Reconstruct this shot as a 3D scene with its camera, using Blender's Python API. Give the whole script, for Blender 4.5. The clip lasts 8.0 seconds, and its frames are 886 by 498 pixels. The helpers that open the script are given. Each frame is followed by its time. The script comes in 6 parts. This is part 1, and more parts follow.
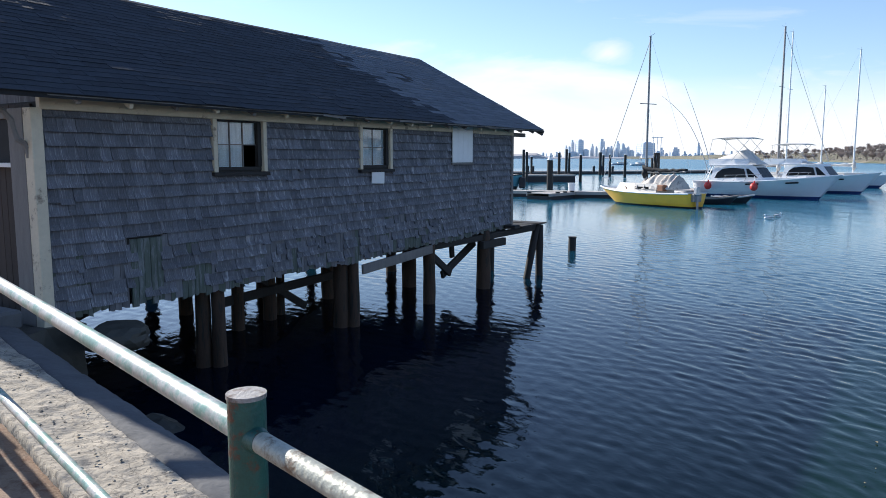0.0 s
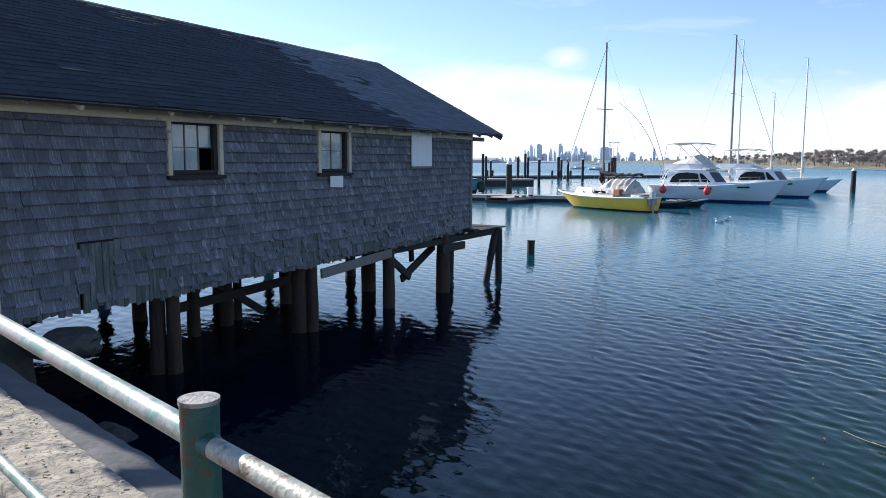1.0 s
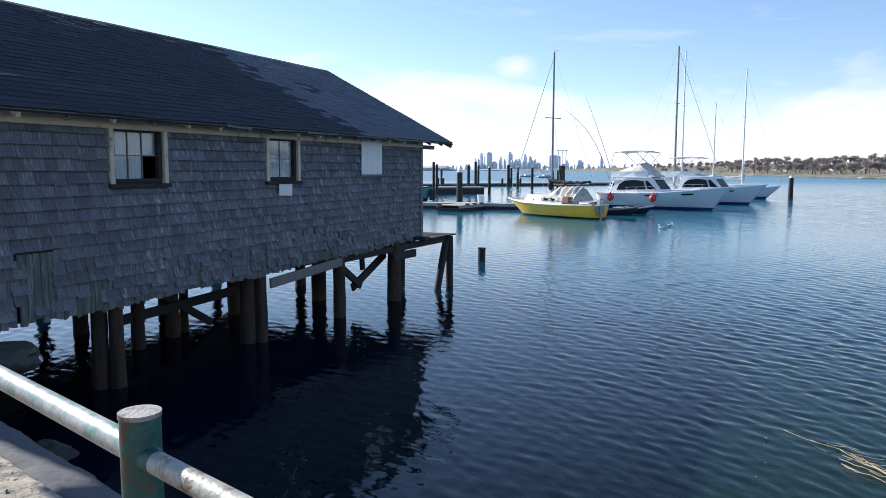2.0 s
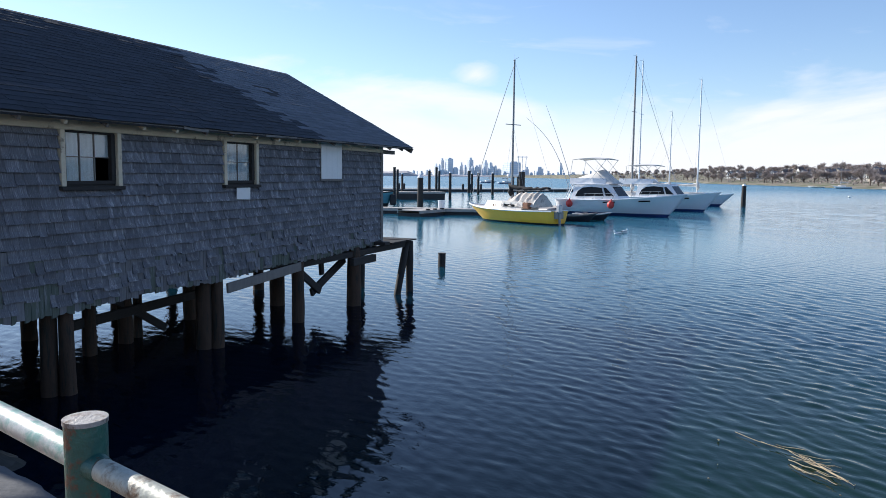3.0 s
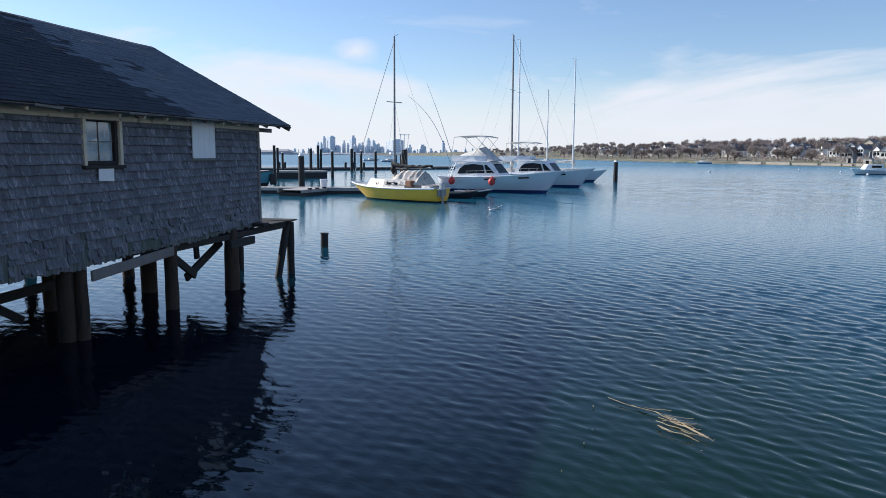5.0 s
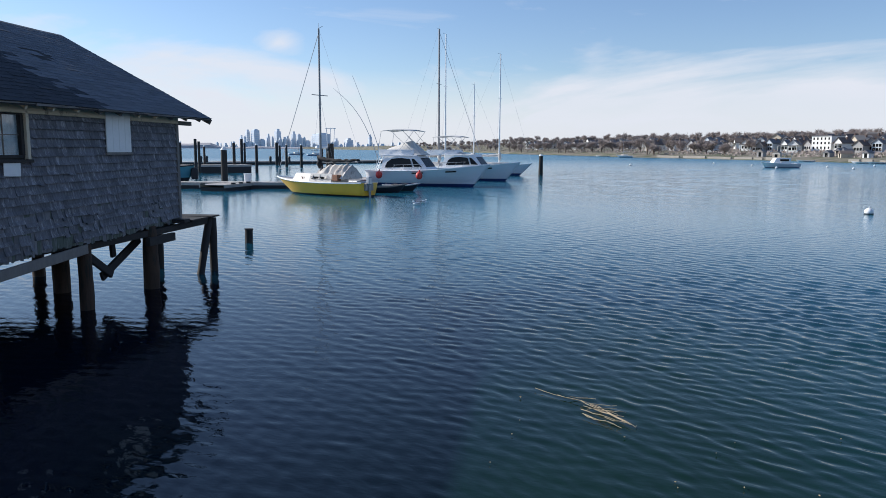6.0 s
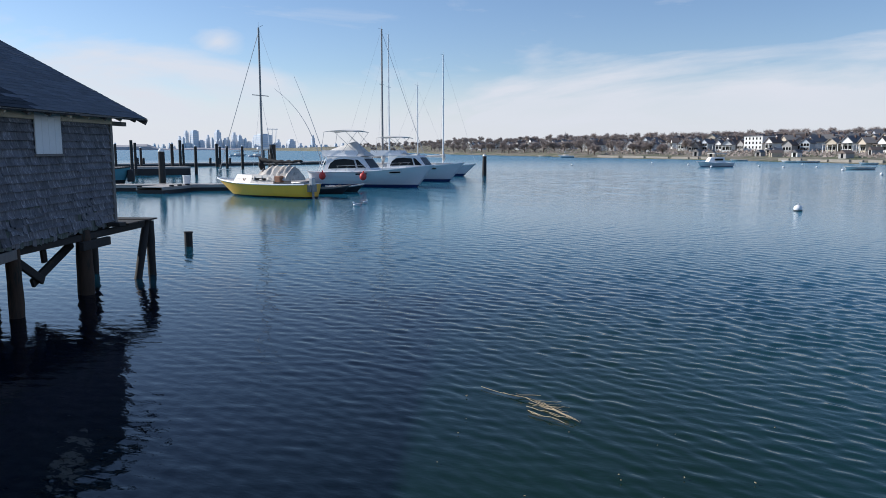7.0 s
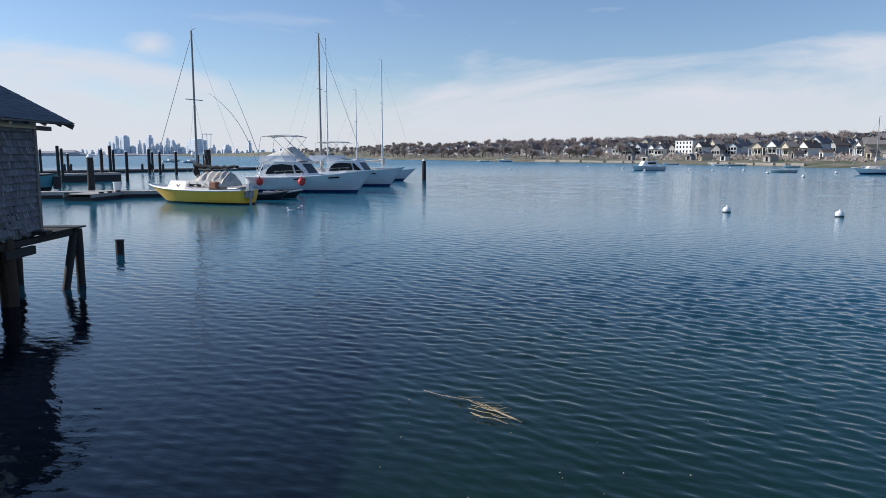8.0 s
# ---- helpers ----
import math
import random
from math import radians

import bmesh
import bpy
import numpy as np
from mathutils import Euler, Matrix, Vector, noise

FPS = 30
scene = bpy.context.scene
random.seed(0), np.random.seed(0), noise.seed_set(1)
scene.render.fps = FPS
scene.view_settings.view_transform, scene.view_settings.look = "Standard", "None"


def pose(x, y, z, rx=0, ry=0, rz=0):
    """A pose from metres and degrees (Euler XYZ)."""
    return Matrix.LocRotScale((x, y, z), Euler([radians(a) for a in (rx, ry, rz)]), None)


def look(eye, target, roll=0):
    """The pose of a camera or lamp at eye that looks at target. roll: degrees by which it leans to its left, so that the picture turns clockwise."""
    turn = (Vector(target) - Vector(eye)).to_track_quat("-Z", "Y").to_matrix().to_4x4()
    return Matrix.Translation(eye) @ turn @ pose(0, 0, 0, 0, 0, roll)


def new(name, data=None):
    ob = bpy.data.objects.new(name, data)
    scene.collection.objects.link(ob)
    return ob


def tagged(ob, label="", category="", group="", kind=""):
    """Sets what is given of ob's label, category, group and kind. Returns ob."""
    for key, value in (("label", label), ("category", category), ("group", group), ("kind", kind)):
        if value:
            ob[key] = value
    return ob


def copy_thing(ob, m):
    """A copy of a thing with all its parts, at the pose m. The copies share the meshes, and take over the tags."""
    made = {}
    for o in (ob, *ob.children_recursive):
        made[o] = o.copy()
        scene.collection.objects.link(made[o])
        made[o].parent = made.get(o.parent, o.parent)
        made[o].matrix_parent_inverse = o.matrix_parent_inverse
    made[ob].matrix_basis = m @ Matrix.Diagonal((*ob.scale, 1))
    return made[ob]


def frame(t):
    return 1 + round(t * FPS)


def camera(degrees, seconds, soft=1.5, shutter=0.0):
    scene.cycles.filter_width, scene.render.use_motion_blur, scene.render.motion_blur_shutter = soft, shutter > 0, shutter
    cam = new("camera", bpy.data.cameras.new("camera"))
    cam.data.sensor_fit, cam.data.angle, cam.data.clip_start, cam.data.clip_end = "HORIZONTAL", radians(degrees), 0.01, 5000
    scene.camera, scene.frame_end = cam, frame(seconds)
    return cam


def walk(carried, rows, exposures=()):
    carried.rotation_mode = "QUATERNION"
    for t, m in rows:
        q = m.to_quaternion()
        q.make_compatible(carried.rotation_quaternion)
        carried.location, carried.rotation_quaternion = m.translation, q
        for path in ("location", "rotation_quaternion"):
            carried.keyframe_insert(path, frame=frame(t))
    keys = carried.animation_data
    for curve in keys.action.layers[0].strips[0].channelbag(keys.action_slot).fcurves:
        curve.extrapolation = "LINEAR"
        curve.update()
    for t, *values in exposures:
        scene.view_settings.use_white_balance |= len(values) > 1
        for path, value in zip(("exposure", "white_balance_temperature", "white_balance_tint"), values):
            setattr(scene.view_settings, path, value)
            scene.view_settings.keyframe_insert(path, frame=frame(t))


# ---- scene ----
cam = camera(62.5, 8.0, soft=0.5)
PATH = [
    (0, -0.000, 0.000, -0.000, -0.00, -7.10, -0.00),
    (0.5, 0.007, 0.001, -0.001, -1.49, -7.03, 0.06),
    (1, 0.010, -0.006, -0.003, -3.14, -6.78, -0.19),
    (1.5, 0.018, -0.009, -0.003, -5.37, -6.48, -0.04),
    (3, 0.035, -0.018, -0.007, -10.02, -5.71, -0.65),
    (3.5, 0.057, -0.010, -0.008, -12.58, -6.16, -0.53),
    (4, 0.071, -0.000, -0.004, -14.62, -6.86, -0.05),
    (4.5, 0.087, 0.009, -0.001, -16.63, -7.11, -0.08),
    (6, 0.129, 0.033, 0.003, -24.75, -7.79, -0.31),
    (6.5, 0.139, 0.035, -0.002, -27.24, -7.85, -0.04),
    (7, 0.144, 0.036, -0.006, -29.10, -7.72, -0.12),
    (7.5, 0.143, 0.035, -0.013, -31.56, -7.52, 0.08),
    (8, 0.148, 0.032, -0.020, -33.81, -7.34, 0.08),
]
walk(cam, [(t, pose(x, y, 2.9 + dz, 90 + pitch, roll, yaw)) for t, x, y, dz, yaw, pitch, roll in PATH],
     exposures=((0, 0.57, 6300, 11), (1.5, 0.60, 6300, 11), (3.5, 0.42, 6250, 11), (6.5, 0.08, 6150, 11), (8, -0.02, 6150, 11)))

# ---- light ----
SUN_AZ, SUN_EL = -46.0, 27.3          # degrees, clockwise from +y; height of the sun
world = bpy.data.worlds.new("sky_world")
scene.world = world
world.use_nodes = True
wt = world.node_tree
wt.nodes.clear()
w_out = wt.nodes.new("ShaderNodeOutputWorld")
w_bg = wt.nodes.new("ShaderNodeBackground")
w_sky = wt.nodes.new("ShaderNodeTexSky")
w_sky.sky_type, w_sky.sun_disc = "NISHITA", False
w_sky.sun_elevation, w_sky.sun_rotation = radians(SUN_EL), radians(SUN_AZ)
w_sky.air_density, w_sky.dust_density, w_sky.ozone_density = 1.0, 0.2, 3.4
w_bg.inputs["Strength"].default_value = 0.12
w_co = wt.nodes.new("ShaderNodeTexCoord")
w_sep = wt.nodes.new("ShaderNodeSeparateXYZ")
wt.links.new(w_co.outputs["Generated"], w_sep.inputs[0])


def w_math(op, a, b=None, c=None, clamp=False):
    n = wt.nodes.new("ShaderNodeMath")
    n.operation, n.use_clamp = op, clamp
    for i, v in enumerate((a, b, c)):
        if v is None:
            continue
        if isinstance(v, (int, float)):
            n.inputs[i].default_value = v
        else:
            wt.links.new(v, n.inputs[i])
    return n.outputs[0]


def w_noise(scale, sx, sz, detail, rough, shift):
    m = wt.nodes.new("ShaderNodeMapping")
    m.inputs["Scale"].default_value = (sx, sx, sz)
    m.inputs["Location"].default_value = shift
    n = wt.nodes.new("ShaderNodeTexNoise")
    n.inputs["Scale"].default_value = scale
    n.inputs["Detail"].default_value = detail
    n.inputs["Roughness"].default_value = rough
    n.inputs["Distortion"].default_value = 0.5
    wt.links.new(w_co.outputs["Generated"], m.inputs[0])
    wt.links.new(m.outputs[0], n.inputs["Vector"])
    return n.outputs["Fac"]


# low bank of cloud round the horizon, broken along its upper edge
bank = w_noise(2.2, 1.0, 3.2, 7, 0.55, (0.35, 1.7, 0.2))
wisp = w_noise(5.0, 1.0, 4.5, 8, 0.6, (3.1, 0.4, 0.9))
edge = w_math("MULTIPLY_ADD", bank, 0.36, -0.062)
cover = w_math("MULTIPLY_ADD", w_math("SUBTRACT", edge, w_sep.outputs["Z"]), 20.0, 0.1, True)
cover = w_math("MULTIPLY", cover, w_math("MULTIPLY_ADD", wisp, 0.55, 0.62, True), None, True)
haze = w_math("MULTIPLY_ADD", w_sep.outputs["Z"], -14.0, 1.45, True)
cover = w_math("MAXIMUM", cover, w_math("MULTIPLY", haze, 0.85))
puff = w_math("MULTIPLY", w_math("MULTIPLY_ADD", wisp, 6.5, -3.85, True), w_math("MULTIPLY_ADD", w_sep.outputs["Z"], -5.0, 1.35, True))
cover = w_math("MAXIMUM", cover, w_math("MULTIPLY", puff, 0.6))
# one small cloud by itself above the bank
w_dot = wt.nodes.new("ShaderNodeVectorMath")
w_dot.operation = "DISTANCE"
w_flat = wt.nodes.new("ShaderNodeMapping")
w_flat.inputs["Scale"].default_value = (1, 1, 1.9)
wt.links.new(w_co.outputs["Generated"], w_flat.inputs[0])
wt.links.new(w_flat.outputs[0], w_dot.inputs[0])
CL_A, CL_E = 12.6, 7.7
w_dot.inputs[1].default_value = (math.sin(radians(CL_A)) * math.cos(radians(CL_E)), math.cos(radians(CL_A)) * math.cos(radians(CL_E)), 1.9 * math.sin(radians(CL_E)))
lone = w_math("MULTIPLY_ADD", w_math("MULTIPLY_ADD", wisp, 0.085, -0.008), 30.0, w_math("MULTIPLY", w_dot.outputs["Value"], -30.0), True)
cover = w_math("MAXIMUM", cover, w_math("MULTIPLY", lone, 0.8))
w_mix = wt.nodes.new("ShaderNodeMix")
w_mix.data_type = "RGBA"
wt.links.new(cover, w_mix.inputs["Factor"])
# winter air: a little violet in the blue
w_air = wt.nodes.new("ShaderNodeMix")
w_air.data_type, w_air.blend_type = "RGBA", "MULTIPLY"
w_air.inputs["Factor"].default_value = 1.0
w_air.inputs[7].default_value = (1.03, 0.99, 1.02, 1)
wt.links.new(w_sky.outputs[0], w_air.inputs[6])
wt.links.new(w_air.outputs[2], w_mix.inputs[6])
w_mix.inputs[7].default_value = (6.0, 6.1, 6.4, 1)
wt.links.new(w_mix.outputs[2], w_bg.inputs["Color"])
wt.links.new(w_bg.outputs[0], w_out.inputs[0])

sun = new("sun", bpy.data.lights.new("sun", "SUN"))
sun.data.energy, sun.data.angle, sun.data.color = 5.0, radians(0.53), (1.0, 0.95, 0.86)
sa, se = radians(SUN_AZ), radians(SUN_EL)
sun.matrix_world = look((60 * math.sin(sa) * math.cos(se), 60 * math.cos(sa) * math.cos(se), 60 * math.sin(se)), (0, 0, 0))

# ---- materials ----


def nodes_of(name):
    m = bpy.data.materials.new(name)
    m.use_nodes = True
    return m, m.node_tree, m.node_tree.nodes["Principled BSDF"]


def mat(name, colour, rough=0.6, metal=0.0, vary=0.25, scale=6.0, bump=0.0, bump_scale=40.0, stretch=(1, 1, 1), piece=0.0, second=None, second_at=0.6, spec=0.5, cracks=0.0):
    """A surface with grain at two scales. vary: light and dark share; piece: share by piece; second: a stain's colour."""
    m, t, b = nodes_of(name)
    link, mk = t.links.new, t.nodes.new
    b.inputs["Roughness"].default_value, b.inputs["Metallic"].default_value = rough, metal
    b.inputs["Specular IOR Level"].default_value = spec
    co = mk("ShaderNodeTexCoord")
    mp = mk("ShaderNodeMapping")
    mp.inputs["Scale"].default_value = stretch
    link(co.outputs["Object"], mp.inputs[0])
    if piece:
        oi, gm = mk("ShaderNodeObjectInfo"), mk("ShaderNodeNewGeometry")
        ad, fr = mk("ShaderNodeMath"), mk("ShaderNodeMath")
        fr.operation = "FRACT"
        link(oi.outputs["Random"], ad.inputs[0])
        link(gm.outputs["Random Per Island"], ad.inputs[1])
        link(ad.outputs[0], fr.inputs[0])
        off = mk("ShaderNodeVectorMath")
        off.operation = "MULTIPLY_ADD"
        off.inputs[1].default_value = (7.3, 3.1, 5.7)
        link(fr.outputs[0], off.inputs[0])
        link(mp.outputs[0], off.inputs[2])
        vec = off.outputs[0]
    else:
        vec = mp.outputs[0]
    big, fine = mk("ShaderNodeTexNoise"), mk("ShaderNodeTexNoise")
    for n, s, d in ((big, scale, 4), (fine, scale * 7, 6)):
        n.inputs["Scale"].default_value, n.inputs["Detail"].default_value, n.inputs["Roughness"].default_value = s, d, 0.62
        link(vec, n.inputs["Vector"])
    s1, s2 = mk("ShaderNodeMath"), mk("ShaderNodeMath")
    s1.operation = s2.operation = "MULTIPLY_ADD"
    link(big.outputs["Fac"], s1.inputs[0])
    s1.inputs[1].default_value, s1.inputs[2].default_value = vary * 1.6, 1 - vary * 1.3
    link(fine.outputs["Fac"], s2.inputs[0])
    s2.inputs[1].default_value = vary
    link(s1.outputs[0], s2.inputs[2])
    val = s2.outputs[0]
    if piece:
        s3, s4 = mk("ShaderNodeMath"), mk("ShaderNodeMath")
        s3.operation, s4.operation = "MULTIPLY_ADD", "MULTIPLY"
        link(fr.outputs[0], s3.inputs[0])
        s3.inputs[1].default_value, s3.inputs[2].default_value = piece, 1 - piece / 2
        link(s3.outputs[0], s4.inputs[0])
        link(val, s4.inputs[1])
        val = s4.outputs[0]
    base = mk("ShaderNodeRGB")
    base.outputs[0].default_value = (*colour, 1)
    col = base.outputs[0]
    if second:
        st = mk("ShaderNodeTexNoise")
        st.inputs["Scale"].default_value, st.inputs["Detail"].default_value = scale * 0.8, 7
        st.inputs["Roughness"].default_value = 0.7
        link(vec, st.inputs["Vector"])
        rp = mk("ShaderNodeMapRange")
        rp.inputs["From Min"].default_value, rp.inputs["From Max"].default_value = second_at - 0.04, second_at + 0.06
        link(st.outputs["Fac"], rp.inputs["Value"])
        mx = mk("ShaderNodeMix")
        mx.data_type = "RGBA"
        link(rp.outputs[0], mx.inputs["Factor"])
        link(col, mx.inputs[6])
        mx.inputs[7].default_value = (*second, 1)
        col = mx.outputs[2]
    if cracks:
        wn, wv, vo, cr, cm = mk("ShaderNodeTexNoise"), mk("ShaderNodeVectorMath"), mk("ShaderNodeTexVoronoi"), mk("ShaderNodeMapRange"), mk("ShaderNodeMath")
        wn.inputs["Scale"].default_value, wn.inputs["Detail"].default_value = 5.0, 5
        link(vec, wn.inputs["Vector"])
        wv.operation = "MULTIPLY_ADD"
        link(wn.outputs["Color"], wv.inputs[0])
        wv.inputs[1].default_value = (0.35, 0.35, 0.35)
        link(vec, wv.inputs[2])
        vo.feature = "DISTANCE_TO_EDGE"
        vo.inputs["Scale"].default_value = cracks
        link(wv.outputs[0], vo.inputs["Vector"])
        cr.inputs["From Min"].default_value, cr.inputs["From Max"].default_value = 0.004, 0.045
        cr.inputs["To Min"].default_value, cr.inputs["To Max"].default_value = 0.45, 1.0
        link(vo.outputs["Distance"], cr.inputs["Value"])
        cm.operation = "MULTIPLY"
        link(cr.outputs[0], cm.inputs[0])
        link(val, cm.inputs[1])
        val = cm.outputs[0]
    sc = mk("ShaderNodeVectorMath")
    sc.operation = "SCALE"
    link(col, sc.inputs[0])
    link(val, sc.inputs["Scale"])
    link(sc.outputs[0], b.inputs["Base Color"])
    if bump:
        bn, bp = mk("ShaderNodeTexNoise"), mk("ShaderNodeBump")
        bn.inputs["Scale"].default_value, bn.inputs["Detail"].default_value = bump_scale, 6
        link(vec, bn.inputs["Vector"])
        bp.inputs["Strength"].default_value, bp.inputs["Distance"].default_value = bump, 0.01
        link(bn.outputs["Fac"], bp.inputs["Height"])
        link(bp.outputs[0], b.inputs["Normal"])
    return m


def water_mat():
    m, t, b = nodes_of("sea_water")
    link, mk = t.links.new, t.nodes.new
    b.inputs["Roughness"].default_value = 0.04
    b.inputs["IOR"].default_value = 1.27
    co = mk("ShaderNodeTexCoord")
    heights = []
    for scale, stretch, rz, amount, detail in ((2.6, (1, 0.42, 1), -78, 0.4, 2), (9.0, (1, 0.5, 1), -55, 0.2, 3)):
        mp, n, k = mk("ShaderNodeMapping"), mk("ShaderNodeTexNoise"), mk("ShaderNodeMath")
        mp.vector_type = "TEXTURE"
        mp.inputs["Scale"].default_value = stretch
        mp.inputs["Rotation"].default_value = (0, 0, radians(rz))
        n.inputs["Scale"].default_value, n.inputs["Detail"].default_value, n.inputs["Roughness"].default_value = scale, detail, 0.5
        n.inputs["Distortion"].default_value = 0.4
        link(co.outputs["Object"], mp.inputs[0])
        link(mp.outputs[0], n.inputs["Vector"])
        k.operation = "MULTIPLY"
        link(n.outputs["Fac"], k.inputs[0])
        k.inputs[1].default_value = amount
        heights.append(k.outputs[0])
    h = heights[0]
    for o in heights[1:]:
        a = mk("ShaderNodeMath")
        link(h, a.inputs[0])
        link(o, a.inputs[1])
        h = a.outputs[0]
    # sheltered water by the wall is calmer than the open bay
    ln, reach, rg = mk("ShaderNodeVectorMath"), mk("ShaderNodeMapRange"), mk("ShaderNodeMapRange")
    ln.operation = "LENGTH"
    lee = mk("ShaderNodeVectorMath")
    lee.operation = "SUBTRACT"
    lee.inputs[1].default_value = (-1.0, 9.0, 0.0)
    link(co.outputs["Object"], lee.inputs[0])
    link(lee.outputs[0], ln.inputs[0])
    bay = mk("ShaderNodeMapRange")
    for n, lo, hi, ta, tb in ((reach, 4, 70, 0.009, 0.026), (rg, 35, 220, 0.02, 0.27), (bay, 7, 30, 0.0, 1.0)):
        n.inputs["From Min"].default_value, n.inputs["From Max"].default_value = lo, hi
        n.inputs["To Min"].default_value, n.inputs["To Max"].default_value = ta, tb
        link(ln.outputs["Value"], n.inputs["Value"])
    bp = mk("ShaderNodeBump")
    bp.inputs["Strength"].default_value = 1.0
    link(reach.outputs[0], bp.inputs["Distance"])
    link(rg.outputs[0], b.inputs["Roughness"])
    link(h, bp.inputs["Height"])
    link(bp.outputs[0], b.inputs["Normal"])
    # green shallow by the sea wall; base darkened round the boathouse for its shade
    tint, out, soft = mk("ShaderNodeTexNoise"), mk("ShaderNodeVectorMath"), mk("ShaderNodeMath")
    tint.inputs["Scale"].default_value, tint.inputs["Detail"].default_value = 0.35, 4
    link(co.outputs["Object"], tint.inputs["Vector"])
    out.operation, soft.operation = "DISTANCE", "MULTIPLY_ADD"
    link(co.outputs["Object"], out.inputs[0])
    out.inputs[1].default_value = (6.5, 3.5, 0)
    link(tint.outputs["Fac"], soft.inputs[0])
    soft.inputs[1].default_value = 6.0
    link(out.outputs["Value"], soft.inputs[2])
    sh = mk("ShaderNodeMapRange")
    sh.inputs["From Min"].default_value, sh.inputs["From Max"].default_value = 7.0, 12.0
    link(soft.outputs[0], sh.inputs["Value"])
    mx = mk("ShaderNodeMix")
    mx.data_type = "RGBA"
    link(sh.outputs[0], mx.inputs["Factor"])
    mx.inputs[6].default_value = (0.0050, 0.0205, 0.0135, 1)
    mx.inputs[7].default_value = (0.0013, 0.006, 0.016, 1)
    # blue further out: the bay's own tint, brightened for lost sky reflection
    bay_blue = mk("ShaderNodeMix")
    bay_blue.data_type = "RGBA"
    link(bay.outputs[0], bay_blue.inputs["Factor"])
    link(mx.outputs[2], bay_blue.inputs[6])
    bay_blue.inputs[7].default_value = (0.018, 0.145, 0.225, 1)
    link(bay_blue.outputs[2], b.inputs["Base Color"])
    return m


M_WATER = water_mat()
M_SHINGLE = mat("weathered_cedar", (0.146, 0.149, 0.168), 0.85, vary=0.85, scale=3, bump=0.6, bump_scale=45, stretch=(7, 7, 0.6), piece=0.5, second=(0.30, 0.30, 0.315), second_at=0.57)
M_ROOF = mat("asphalt_shingle", (0.025, 0.031, 0.041), 0.85, spec=0.3, vary=0.5, scale=1.2, bump=0.3, bump_scale=300, piece=0.4, stretch=(0.5, 2, 2))
M_ROOF_OLD = mat("faded_asphalt_shingle", (0.125, 0.138, 0.158), 0.9, spec=0.3, vary=0.4, scale=1.2, bump=0.3, bump_scale=300, piece=0.25)
M_FELT = mat("roofing_felt", (0.012, 0.012, 0.013), 0.8, vary=0.3)
M_CREAM = mat("flaking_cream_paint", (0.66, 0.57, 0.42), 0.7, vary=0.2, scale=4, bump=0.2, bump_scale=50, second=(0.20, 0.15, 0.11), second_at=0.6)
M_GREYWOOD = mat("weathered_grey_wood", (0.20, 0.185, 0.17), 0.85, vary=0.35, scale=4, bump=0.4, bump_scale=40, stretch=(3, 3, 0.6))
M_DARKWOOD = mat("tarred_wood", (0.028, 0.025, 0.023), 0.8, vary=0.4, scale=4, bump=0.4, bump_scale=30, second=(0.06, 0.045, 0.03), second_at=0.62)
M_PILE = mat("old_pile_wood", (0.058, 0.034, 0.021), 0.85, vary=0.6, scale=5, bump=0.5, bump_scale=30, stretch=(4, 4, 0.5), second=(0.022, 0.022, 0.016), second_at=0.55)
M_WHITEWOOD = mat("white_board", (0.84, 0.83, 0.80), 0.65, vary=0.1, scale=3, bump=0.1, second=(0.42, 0.41, 0.38), second_at=0.68)
M_CURTAIN = mat("pale_curtain", (0.74, 0.90, 0.95), 0.9, vary=0.2, scale=9, stretch=(4, 1, 1))
M_INSIDE = mat("dark_interior", (0.03, 0.028, 0.027), 0.9, vary=0.3)
M_CONCRETE = mat("old_concrete", (0.38, 0.325, 0.25), 0.9, vary=0.65, scale=6, bump=1.0, bump_scale=30, second=(0.19, 0.175, 0.155), second_at=0.55, cracks=7.5)
# ledge concrete darkened to stand in for the boathouse's cast shade
M_LEDGE = mat("shade_dark_concrete", (0.105, 0.105, 0.108), 0.9, vary=0.45, scale=3, bump=0.8, bump_scale=20)
M_DIRT = mat("rusty_concrete_paving", (0.26, 0.17, 0.11), 0.9, vary=0.4, scale=5, bump=0.6, bump_scale=60, second=(0.16, 0.07, 0.035), second_at=0.55)
M_RAIL = mat("green_paint_worn_to_steel", (0.20, 0.33, 0.275), 0.40, metal=0.15, vary=0.6, scale=11, bump=0.15, bump_scale=60, second=(0.46, 0.45, 0.41), second_at=0.47)
M_RAIL_RUST = mat("rusting_painted_steel", (0.40, 0.40, 0.33), 0.5, metal=0.1, vary=0.7, scale=20, bump=0.3, bump_scale=70, second=(0.16, 0.11, 0.07), second_at=0.555)
M_POST = mat("chipped_green_paint", (0.020, 0.092, 0.074), 0.42, vary=0.5, scale=26, bump=0.3, bump_scale=90, second=(0.11, 0.042, 0.022), second_at=0.57)
M_CAP = mat("worn_post_cap", (0.33, 0.31, 0.29), 0.6, metal=0.2, vary=0.55, scale=24, bump=0.4, bump_scale=120, second=(0.15, 0.11, 0.085), second_at=0.56)
M_ROCK = mat("wet_rock", (0.055, 0.052, 0.042), 0.6, vary=0.5, scale=3, bump=0.8, bump_scale=12)

